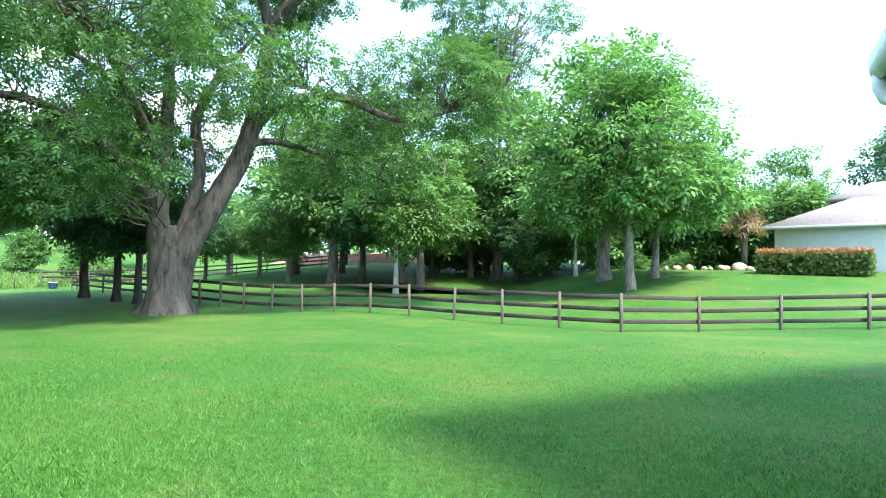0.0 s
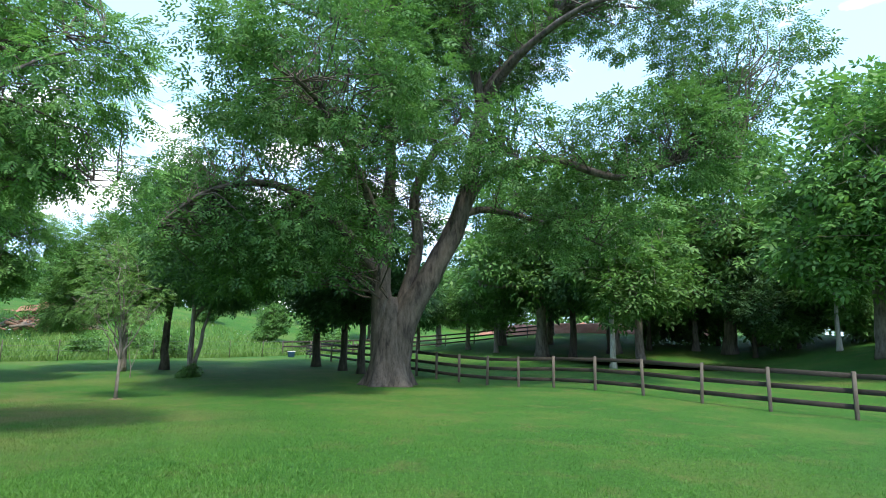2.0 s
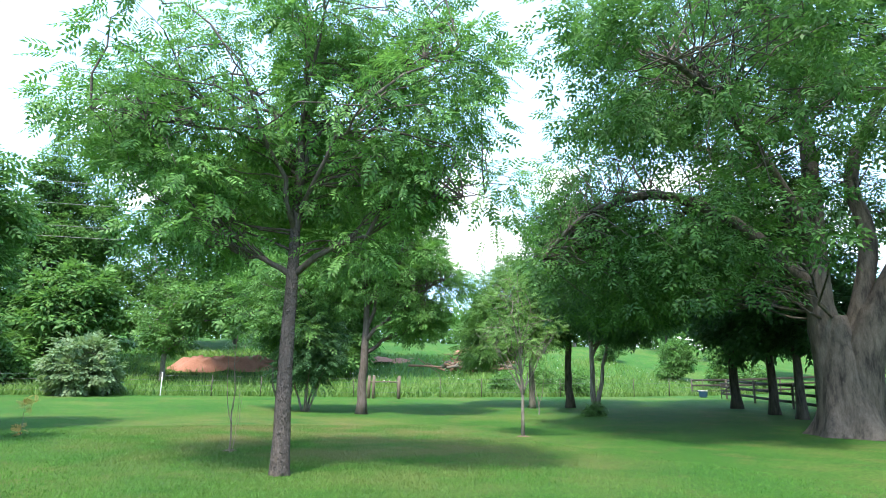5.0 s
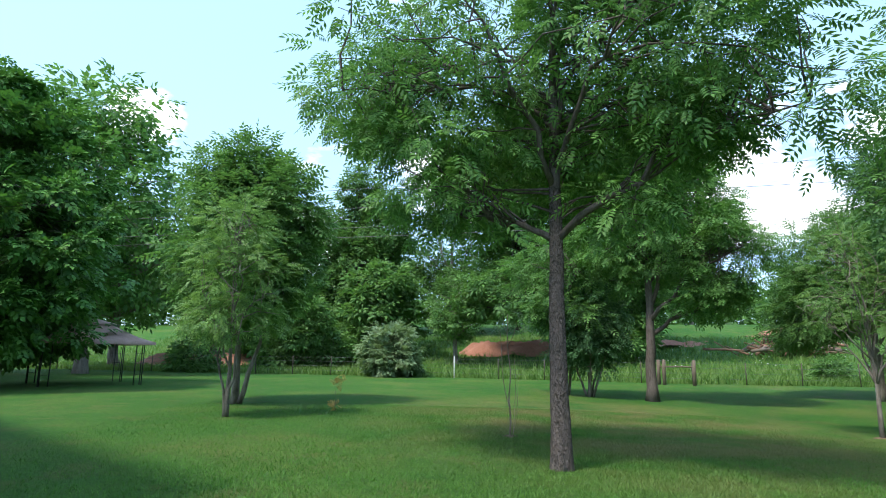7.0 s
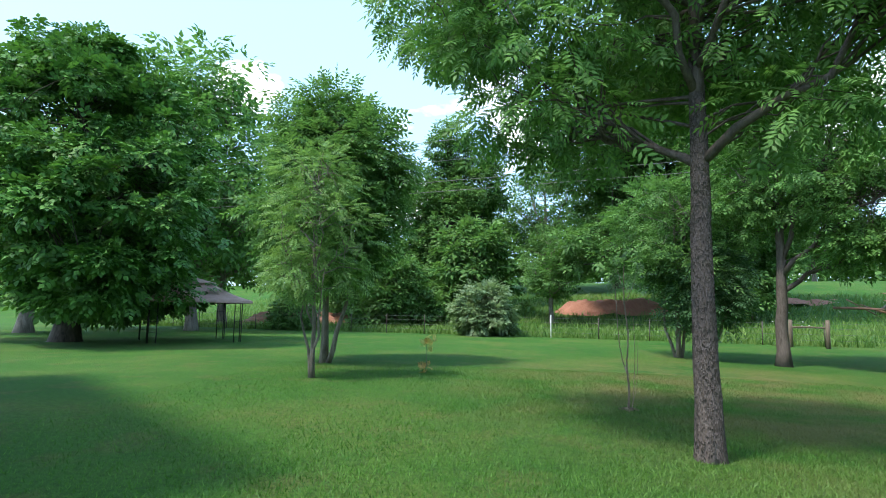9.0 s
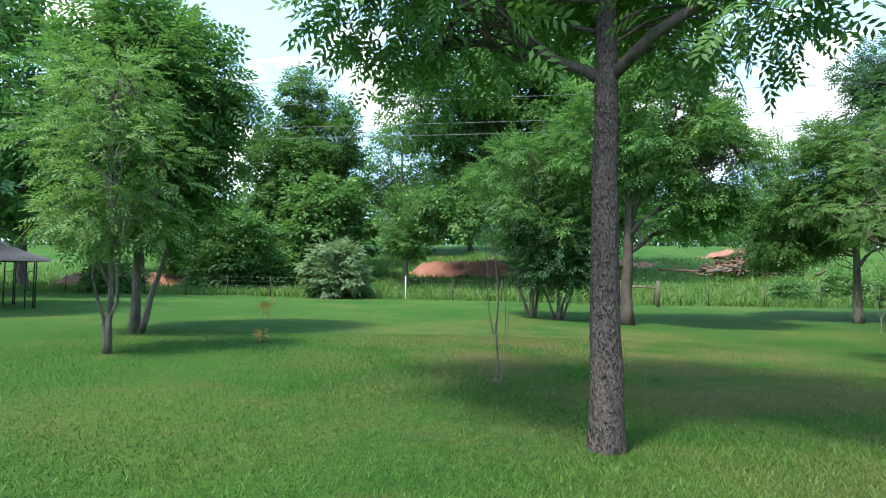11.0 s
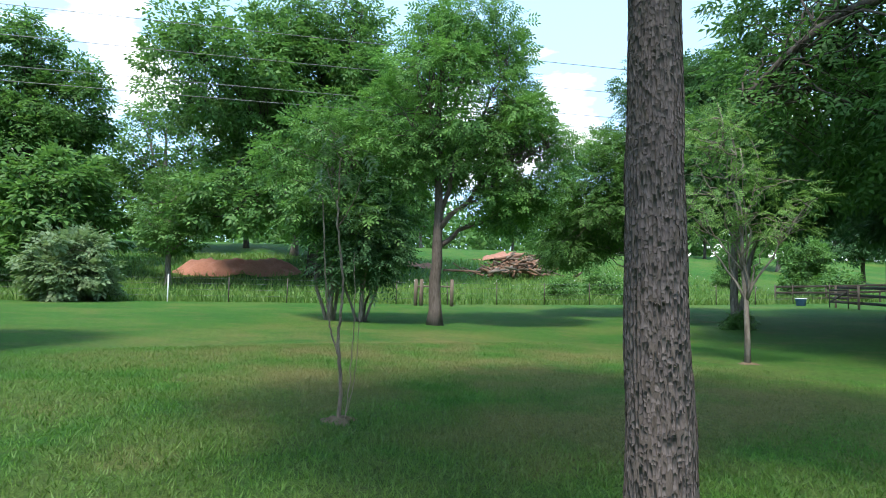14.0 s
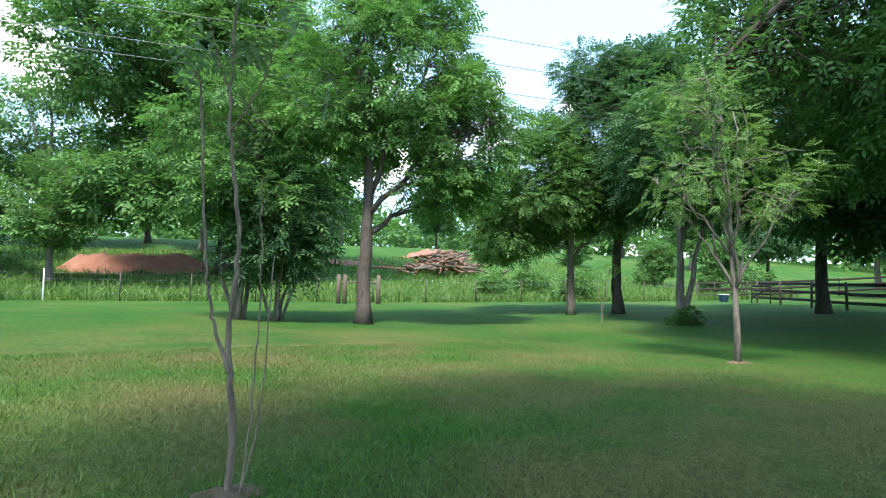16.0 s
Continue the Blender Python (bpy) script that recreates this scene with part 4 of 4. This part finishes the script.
def gable(x0, x1, y0, y1, z, rise, inset):
    v = np.array([(x0, y0, z), (x1, y0, z), (x1, y1, z), (x0, y1, z), (x0, y0, z + 0.16), (x1, y0, z + 0.16), (x1, y1, z + 0.16), (x0, y1, z + 0.16)], float)
    if x1 - x0 < y1 - y0:
        xm = (x0 + x1) / 2
        r = np.array([(xm, y0 + inset, z + rise), (xm, y1 - inset, z + rise)])
        tri, quad = [(4, 5, 8), (6, 7, 9)], [(5, 6, 9, 8), (7, 4, 8, 9)]
    else:
        ym = (y0 + y1) / 2
        r = np.array([(x0 + inset, ym, z + rise), (x1 - inset, ym, z + rise)])
        tri, quad = [(7, 4, 8), (5, 6, 9)], [(4, 5, 9, 8), (6, 7, 8, 9)]
    quad += [(3, 2, 1, 0), (0, 1, 5, 4), (1, 2, 6, 5), (2, 3, 7, 6), (3, 0, 4, 7)]
    return np.concatenate([v, r]), [np.array(tri), np.array(quad)]


part("roof", moved(gable(0, 9.6, -13.6, 0, 2.66, 2.6, 4.5), EAVE), ROOF, house)
part("roof", moved(gable(-11.0, 0.5, -9.5, 0.5, 6.1, 2.4, 3.0), WING), ROOF, house)
part("roof", gable(-8.6, 5.0, -18.6, -4.7, 4.6, 3.0, 5.0), ROOF, house)


def gutter(a, b):
    prof = [(0, 0.13), (0, 0), (0.06, -0.02), (0.11, 0.03), (0.13, 0.13), (0.12, 0.13), (0.10, 0.04), (0.055, -0.005), (0.012, 0.012), (0.012, 0.13)]
    a, b = np.array(a, float), np.array(b, float)
    d = (b - a) / np.linalg.norm(b - a)
    s = np.array([d[1], -d[0], 0])
    v = [e + s * x * 0.62 + (0, 0, z * 0.8) for e in (a, b) for x, z in prof]
    n = len(prof)
    q = [(i, (i + 1) % n, n + (i + 1) % n, n + i) for i in range(n)]
    return np.array(v), [np.array(q)]


part("soffit", moved(box((0.02, -13.5, 2.60), (9.5, -0.02, 2.655)), EAVE), WHITE_PAINT, house, "white painted soffit")
# added block with its own roof, out of view, there only to cast shade
part("shade_block_wall", moved(prism([(0.4, -6.6), (12.6, -6.6), (12.6, -0.4), (0.4, -0.4)], 3.0, 9.2), SHADE_BLOCK), STUCCO, house)
part("upper_roof", moved(gable(0, 13, -7, 0, 9.2, 2.4, 3.0), SHADE_BLOCK), ROOF, house)
part("gutter", moved(gutter((0, 0, 2.70), (0, -9, 2.70)), EAVE), WHITE_PAINT, house, "white metal gutter")
part("gutter", moved(gutter((9.6, 0, 2.70), (0, 0, 2.70)), EAVE), WHITE_PAINT, house, "white metal gutter")
part("downspout", moved(tube([(-0.03, -0.03, 2.74), (-0.03, -0.03, 2.64), (-0.01, -0.04, 2.585), (0.05, -0.08, 2.545), (0.18, -0.18, 2.52), (0.50, -0.44, 2.48), (0.57, -0.5, 2.38), (0.57, -0.52, 2.2), (0.57, -0.52, 0.0)], [0.034] * 9, 12), EAVE), WHITE_PAINT, house, "white downspout", True)

# ---- concrete edging with river stones along the house ----
CURB = [(-7.7, 0.3), (-9.3, -0.2), (-9.85, -0.44), (-11.05, -1.16), (-12.4, -2.5), (-13.8, -3.95), (-15.25, -6.05), (-17.2, -8.8), (-19.6, -11.7), (-21.0, -13.3)]
cp = np.array([catmull(np.array(CURB), min(int(s), len(CURB) - 2), s - min(int(s), len(CURB) - 2)) for s in np.linspace(0, len(CURB) - 1, 70)])
cd = np.gradient(cp, axis=0)
cd /= np.linalg.norm(cd, axis=1)[:, None]
cn = np.stack([cd[:, 1], -cd[:, 0]], -1)
prof = [(-0.16, -0.1), (-0.16, 0.07), (-0.13, 0.10), (0.0, 0.115), (0.13, 0.10), (0.16, 0.07), (0.16, -0.1)]
cv = np.array([[*(p + nn * a), float(ground(*p)) + b] for p, nn in zip(cp, cn) for a, b in prof])
m_ = len(prof)
cq = np.array([(i * m_ + j, (i + 1) * m_ + j, (i + 1) * m_ + j + 1, i * m_ + j + 1) for i in range(len(cp) - 1) for j in range(m_ - 1)])
tagged(part("edging_kerb", (cv, cq), CONCRETE, None, "", True), "pale curved concrete edging kerb round a stone bed", "kerb", kind="structure")
rng_s = np.random.default_rng(5)
inside = cn if (cn[10] @ (np.array((-4, -8)) - cp[10])) > 0 else -cn
bed_v = np.concatenate([[[*(p + q * a), float(ground(*(p + q * a))) + 0.012 + b] for p, q in zip(cp, inside)] for a, b in ((0.10, 0.0), (0.7, 0.03), (1.75, 0.0))])
bed_q = np.array([(r * 70 + k, r * 70 + k + 1, (r + 1) * 70 + k + 1, (r + 1) * 70 + k) for r in range(2) for k in range(69)])
tagged(part("stone_bed", (bed_v, bed_q), SOIL, None, "", True), "dark soil of the stone bed inside the kerb", "soil bed", kind="structure")
shapes = [stone(np.random.default_rng(60 + k), (1, 1, 1), 0.6, 2) for k in range(6)]
stone_mesh = []
for k in range(260):
    i = rng_s.integers(8, len(cp) - 6) if k % 3 == 0 else rng_s.integers(20, 46)
    p = cp[i] + inside[i] * (0.22 + 1.35 * rng_s.uniform() ** 1.4)
    size = rng_s.uniform(0.05, 0.13)
    if len(stone_mesh) < 6:
        ob = part("river_stone", shapes[k % 6], STONE, None, "", True)
        stone_mesh.append(ob.data)
    else:
        ob = new("river_stone", stone_mesh[k % 6])
    ob.matrix_basis = Matrix.Translation((p[0], p[1], float(ground(*p)) + size * 0.3 + rng_s.uniform(0, 0.05))) @ pose(0, 0, 0, rng_s.uniform(-25, 25), rng_s.uniform(-25, 25), rng_s.uniform(0, 360)) @ Matrix.Diagonal((size * 1.3, size, size, 1))
    tagged(ob, "rounded grey-brown river stone in the bed", "stone", "river stones in the bed")
sp = thing("splash_spout", on(-21.6, -12.9), "white downspout elbow at the stone bed", "spout", turn=20)
part("pipe", box((-0.5, -0.12, 0.08), (0.5, 0.12, 0.26), 0.03), WHITE_PAINT, sp)

# ---- neighbour's house, hedge, boulders and palm ----
nb = thing("neighbour_house", on(30.4, 38.2), "long pale neighbouring house with brown shingle hip roof", "house", turn=-40)
part("wall", prism([(-8, -2.5), (12, -2.5), (12, 8), (-8, 8)], -0.5, 3.0), STUCCO, nb)
part("roof", gable(-8.6, 12.6, -3.1, 8.6, 3.0, 2.6, 5.0), ROOF, nb)
part("fascia", join(box((-8.66, -3.2, 2.92), (12.66, -3.1, 3.12))), WHITE_PAINT, nb)
part("upper_storey", prism([(-5, 3), (6, 3), (6, 8), (-5, 8)], 3.0, 5.3), STUCCO, nb)
part("upper_roof", gable(-5.6, 6.6, 2.4, 8.6, 5.3, 1.6, 2.5), ROOF, nb)
hd = thing("hedge", on(22.2, 36.2), "clipped dense hedge with reddish new tips by the house", "hedge", turn=-40)
rng_h = np.random.default_rng(8)
hp = rng_h.uniform((-3.1, -0.6, 0.05), (3.1, 0.6, 1.35), (5200, 3))
tagged(part("leafage", leaves(rng_h, hp, rng_h.normal(size=(5200, 3)), BROAD_SPRAY * 0.42), LEAF_HEDGE, hd), kind="stuff")
hp = rng_h.uniform((-3.1, -0.6, 1.3), (3.1, 0.6, 1.55), (900, 3))
tagged(part("new_tips", leaves(rng_h, hp, rng_h.normal(size=(900, 3)) + (0, 0, 1), BROAD_SPRAY * 0.36), LEAF_RED, hd, "reddish new leaf tips"), kind="stuff")
for k in range(12):
    x, y = 15.0 + k * 0.62 + rng_h.normal(0, 0.2), 44.5 - k * 0.25 + rng_h.normal(0, 0.5)
    s = (0.6 if k == 9 else rng_h.uniform(0.2, 0.4))
    ob = part("boulder", stone(rng_h, (s, s * 0.8, s), 0.8), BOULDER, None, "", True)
    ob.matrix_basis = pose(*on(x, y, -s * 0.25), 0, 0, rng_h.uniform(0, 360))
    tagged(ob, "tan limestone boulder in a garden bed", "boulder", "boulders by the neighbour's garden")
pm = thing("palm", on(21.5, 43.5), "palm with shaggy brown trunk and few fronds", "palm")
part("trunk", tube([(0, 0, -0.2), (0, 0, 1.5), (0.05, 0, 3.4), (0.1, 0, 5.2)], [0.26, 0.22, 0.26, 0.42], 12, True, 0.08, rng_h), BARK_OAK, pm, "", True)
for k in range(30):
    a, e = k * 2.4, (rng_h.uniform(0.1, 1.2) if k < 18 else rng_h.uniform(-1.6, -0.6))
    d = np.array([math.cos(a), math.sin(a), e])
    d = d / np.linalg.norm(d)
    q = np.array([np.array([0.1, 0, 5.1]) + d * t * 1.7 + (0, 0, -0.7 * t * t) for t in np.linspace(0, 1, 7)])
    lv = leaves(rng_h, np.repeat(q[2:], 6, 0), d + rng_h.normal(0, 0.5, (30, 3)), spray(1, 0.25, 0.55, 0.06))
    part("frond", join(tube(q, np.linspace(0.025, 0.008, 7), 4), (lv[0], [lv[1]])), LEAF_MID if e > 0 else LEAF_DRY, pm, "" if e > 0 else "dead brown frond")

# ---- pond ----
pa = np.linspace(0, 2 * np.pi, 48, endpoint=False)
pv = np.array([(11.0 * math.cos(a) * (1 + 0.1 * math.sin(3 * a)), 53.0 + 6.0 * math.sin(a), 0) for a in pa])
pz = float(ground(0, 53.0)) + 0.32
pv[:, 2] = pz
tagged(part("pond_water", (np.concatenate([pv, [[0, 53.0, pz]]]), np.array([(i, (i + 1) % 48, 48) for i in range(48)])), WATER), "still brown pond water", "water", kind="structure")

# ---- red earth mound and brush pile in the field ----
def heap(rng, rx, ry, h, n=40):
    u = np.linspace(-1, 1, n)
    X, Y = np.meshgrid(u, u, indexing="ij")
    rr = np.sqrt(X**2 + Y**2)
    off = Vector(rng.uniform(-9, 9, 3))
    nz = np.array([noise.fractal(Vector((x * 4, y * 4, 0)) + off, 0.7, 2.0, 5) for x, y in zip(X.ravel(), Y.ravel())]).reshape(X.shape)
    Z = h * np.clip(1.25 - 1.3 * rr**2.4, -0.3, 0.85) * (1 + 0.3 * nz) + 0.22 * nz
    i, j = np.meshgrid(np.arange(n - 1), np.arange(n - 1), indexing="ij")
    q = np.stack([i * n + j, (i + 1) * n + j, (i + 1) * n + j + 1, i * n + j + 1], -1).reshape(-1, 4)
    return np.stack([X.ravel() * rx, Y.ravel() * ry, Z.ravel()], -1), [q]


rng_p = np.random.default_rng(12)
for x, y, rx, ry, h, turn in ((-68.5, 15.6, 3.2, 6.2, 1.35, -12), (-76, -4, 4, 9, 1.6, 10), (-74, 52, 4, 6, 0.8, 40), (-70, 34, 3, 8, 0.5, 15), (-66, -17, 3, 7, 1.2, 0), (-10, 80, 16, 3, 1.2, 0)):
    ob = part("earth_mound", heap(rng_p, rx, ry, h), CLAY, None, "", True)
    ob.matrix_basis = pose(*on(x, y, 0.25), 0, 0, turn)
    tagged(ob, "bare heap of reddish earth in the field", "earth mound", "earth heaps in the field")
pile = thing("brush_pile", on(-61.5, 43.8), "tangled pile of cut logs and branches", "brush pile", turn=35)
for k in range(210):
    c = rng_p.normal(size=3) * (1.6, 3.8, 0)
    hgt = max(0.1, 2.4 * math.exp(-(c[0] ** 2 / 7 + c[1] ** 2 / 28)) * rng_p.uniform(0.1, 1))
    d = rng_p.normal(size=3) * (1, 1, 0.3)
    d = d / np.linalg.norm(d) * rng_p.uniform(0.6, 1.9)
    c[2] = hgt
    r0 = rng_p.uniform(0.04, 0.2)
    part("log", tube([c - d, c + rng_p.normal(0, 0.1, 3), c + d], [r0, r0 * 0.9, r0 * 0.7], 7), LOG if k % 3 else WOOD_OLD, pile)

# ---- saplings on the lawn ----
def sapling(name, at, label, stems, mat, tufts=(), leaf_mat=LEAF_LIGHT, seed=1, count=14, template=NEAR_SPRAY):
    rng = np.random.default_rng(seed)
    ob = thing(name, at, label, "sapling")
    for p, r0, r1 in stems:
        p = np.array(p, float)
        s = np.linspace(0, len(p) - 1.001, 8 * len(p))
        q = np.array([catmull(p, int(k), k - int(k)) for k in s]) + rng.normal(0, 0.004, (len(s), 3))
        part("stem", tube(q, np.linspace(r0, r1, len(q)), 8, True, 0.06, rng), mat, ob, "", True)
    for c, r in tufts:
        pos = np.array(c) + rng.normal(size=(count, 3)) * r
        tagged(part("leaf_tuft", leaves(rng, pos, rng.normal(size=(count, 3)) + (0, 0, -0.3), template), leaf_mat, ob), kind="stuff")
    return ob


sapling("bare_sapling", on(-16.65, 6.03), "thin bare sapling with peeling pinkish bark and few leaves",
        [([(0, 0, -0.1), (-0.01, 0.02, 0.35), (-0.05, 0.0, 0.75), (-0.04, 0.03, 1.3), (-0.10, -0.02, 1.9), (-0.12, 0.0, 2.55)], 0.021, 0.007),
         ([(-0.03, 0.0, 0.6), (-0.10, -0.06, 0.85), (-0.09, -0.12, 1.2), (-0.16, -0.16, 2.1), (-0.2, -0.2, 2.1)], 0.011, 0.004),
         ([(0.02, 0.06, -0.05), (0.04, 0.10, 0.5), (0.05, 0.12, 1.1), (0.03, 0.11, 1.6)], 0.006, 0.003),
         ([(0.03, 0.03, -0.05), (0.07, 0.13, 0.4), (0.08, 0.17, 1.2)], 0.005, 0.003),
         ([(-0.10, -0.01, 1.85), (0.0, 0.1, 2.1), (0.06, 0.16, 2.35)], 0.007, 0.003), ([(-0.1, 0, 2.0), (-0.2, -0.05, 2.25), (-0.26, -0.1, 2.5)], 0.007, 0.003)],
        PEELING, [((-0.12, 0.0, 2.5), 0.16), ((0.05, 0.15, 2.3), 0.12), ((-0.24, -0.1, 2.4), 0.12)], LEAF_GREY, 3, 10, NEAR_SPRAY * 0.6)
sapling("orange_sapling", on(-21.8, 1.8), "tiny sapling with yellow-orange leaf tufts",
        [([(0, 0, -0.05), (0.01, 0.02, 0.3), (-0.02, 0.0, 0.6), (0.05, 0.03, 0.8)], 0.008, 0.003)], BARK_GREY,
        [((0, 0, 0.14), 0.08), ((0.03, 0.03, 0.78), 0.11)], LEAF_ORANGE, 4, 16, NEAR_SPRAY * 0.6)
sapling("small_sapling", on(-27.35, 23.8), "small thin forked sapling with sparse leaves",
        [([(0, 0, -0.05), (0, 0, 0.5), (-0.1, -0.1, 1.2), (-0.15, -0.1, 2.0)], 0.03, 0.008), ([(0, 0, 0.45), (0.15, 0.12, 1.1), (0.25, 0.2, 2.2)], 0.02, 0.006)], BARK_GREY,
        [((-0.15, -0.1, 1.9), 0.25), ((0.25, 0.2, 2.1), 0.25)], LEAF_MID, 5, 10)

# ---- bare soil round the feet of young trees ----
rng_e = np.random.default_rng(19)
for x, y, r in ((-16.65, 6.03, 0.17), (-18.6, 15.8, 0.22)):
    ea = np.linspace(0, 2 * np.pi, 40, endpoint=False)
    er = r * (1 + 0.25 * np.sin(3 * ea + x) + rng_e.normal(0, 0.12, 40))
    ex, ey = x + er * np.cos(ea), y + er * np.sin(ea)
    ev = np.concatenate([np.stack([ex, ey, ground(ex, ey) - 0.012], -1), np.stack([x + 0.5 * er * np.cos(ea), y + 0.5 * er * np.sin(ea), ground(x, y) + 0.022 + rng_e.normal(0, 0.005, 40)], -1), [[x, y, float(ground(x, y)) + 0.028]]])
    eq = [(k, (k + 1) % 40, 40 + (k + 1) % 40, 40 + k) for k in range(40)]
    patch = part("soil_patch", (ev, [np.array(eq), np.array([(40 + k, 40 + (k + 1) % 40, 80) for k in range(40)])]), DRY_SOIL, None, "", True)
    tagged(patch, "bare patch of brown soil and straw round a stem", "soil", "bare patches in the lawn")

# ---- meadow grass, weeds and lawn blades ----
def blades(rng, pts, tall, wide, lean=0.35):
    n = len(pts)
    a = rng.uniform(0, 2 * np.pi, n)
    h = rng.uniform(*tall, n)
    w = rng.uniform(*wide, n)[:, None] * np.stack([np.cos(a), np.sin(a), 0 * a], -1)
    tip = np.stack([rng.normal(0, lean, n) * h, rng.normal(0, lean, n) * h, h], -1)
    mid = tip * (0.4, 0.4, 0.6)
    v = np.stack([pts - w / 2, pts + w / 2, pts + mid + w * 0.35, pts + tip, pts + mid - w * 0.35], 1).reshape(-1, 3)
    k = np.arange(n)[:, None] * 5
    return v, [np.concatenate([k, k + 1, k + 2, k + 4], 1), np.concatenate([k + 4, k + 2, k + 3], 1)]


rng_g = np.random.default_rng(77)
s_ = rng_g.uniform(-50, 52, 42000)
d_ = rng_g.uniform(0, 1, 42000) ** 1.6 * 34 + 0.1
mx, my = -47.9 + 0.30 * s_ - 0.954 * d_, 7.4 + 0.954 * s_ + 0.30 * d_
mp_ = np.stack([mx, my, ground(mx, my) - 0.03], -1)
tagged(part("meadow_grass", blades(rng_g, mp_, (0.2, 0.7), (0.04, 0.10), 0.5), BLADE_TALL), "tall wild meadow grass beyond the wire fence", "grass", kind="stuff")
fs, fd = rng_g.uniform(14, 50, 130), rng_g.uniform(6, 26, 130)
fx, fy = -47.9 + 0.30 * fs - 0.954 * fd, 7.4 + 0.954 * fs + 0.30 * fd
fl = [moved(stone(np.random.default_rng(9), (0.05, 0.05, 0.035), 0.7, 1), Matrix.Translation((x, y, float(ground(x, y)) + 0.85))) for x, y in zip(fx, fy)]
tagged(part("wildflowers", join(*fl), PETAL), "scattered white wildflower heads in the meadow", "flowers", kind="stuff")

# lawn blades in the strip that is walked, thinning away from it
N = 1300000
lx, ly = rng_g.uniform(-24, 8, N), rng_g.uniform(-3, 15, N)
plan = np.interp(lx, [-24, -14, -4, 0, 8], [6.5, 5.5, 3.8, 2.0, 0.5])
keep_ = rng_g.uniform(0, 1, N) < np.exp(-np.abs(ly - plan - 1.5) / 4.0)
lx, ly = lx[keep_], ly[keep_]
lp = np.stack([lx, ly, ground(lx, ly) - 0.025], -1)
la = rng_g.uniform(0, 2 * np.pi, len(lx))
lh = rng_g.uniform(0.03, 0.07, len(lx))
lw = rng_g.uniform(0.004, 0.008, len(lx))[:, None] * np.stack([np.cos(la), np.sin(la), 0 * la], -1)
lt = np.stack([rng_g.normal(0, 0.6, len(lx)) * lh, rng_g.normal(0, 0.6, len(lx)) * lh, lh], -1)
lv_ = np.stack([lp - lw, lp + lw, lp + lt], 1).reshape(-1, 3)
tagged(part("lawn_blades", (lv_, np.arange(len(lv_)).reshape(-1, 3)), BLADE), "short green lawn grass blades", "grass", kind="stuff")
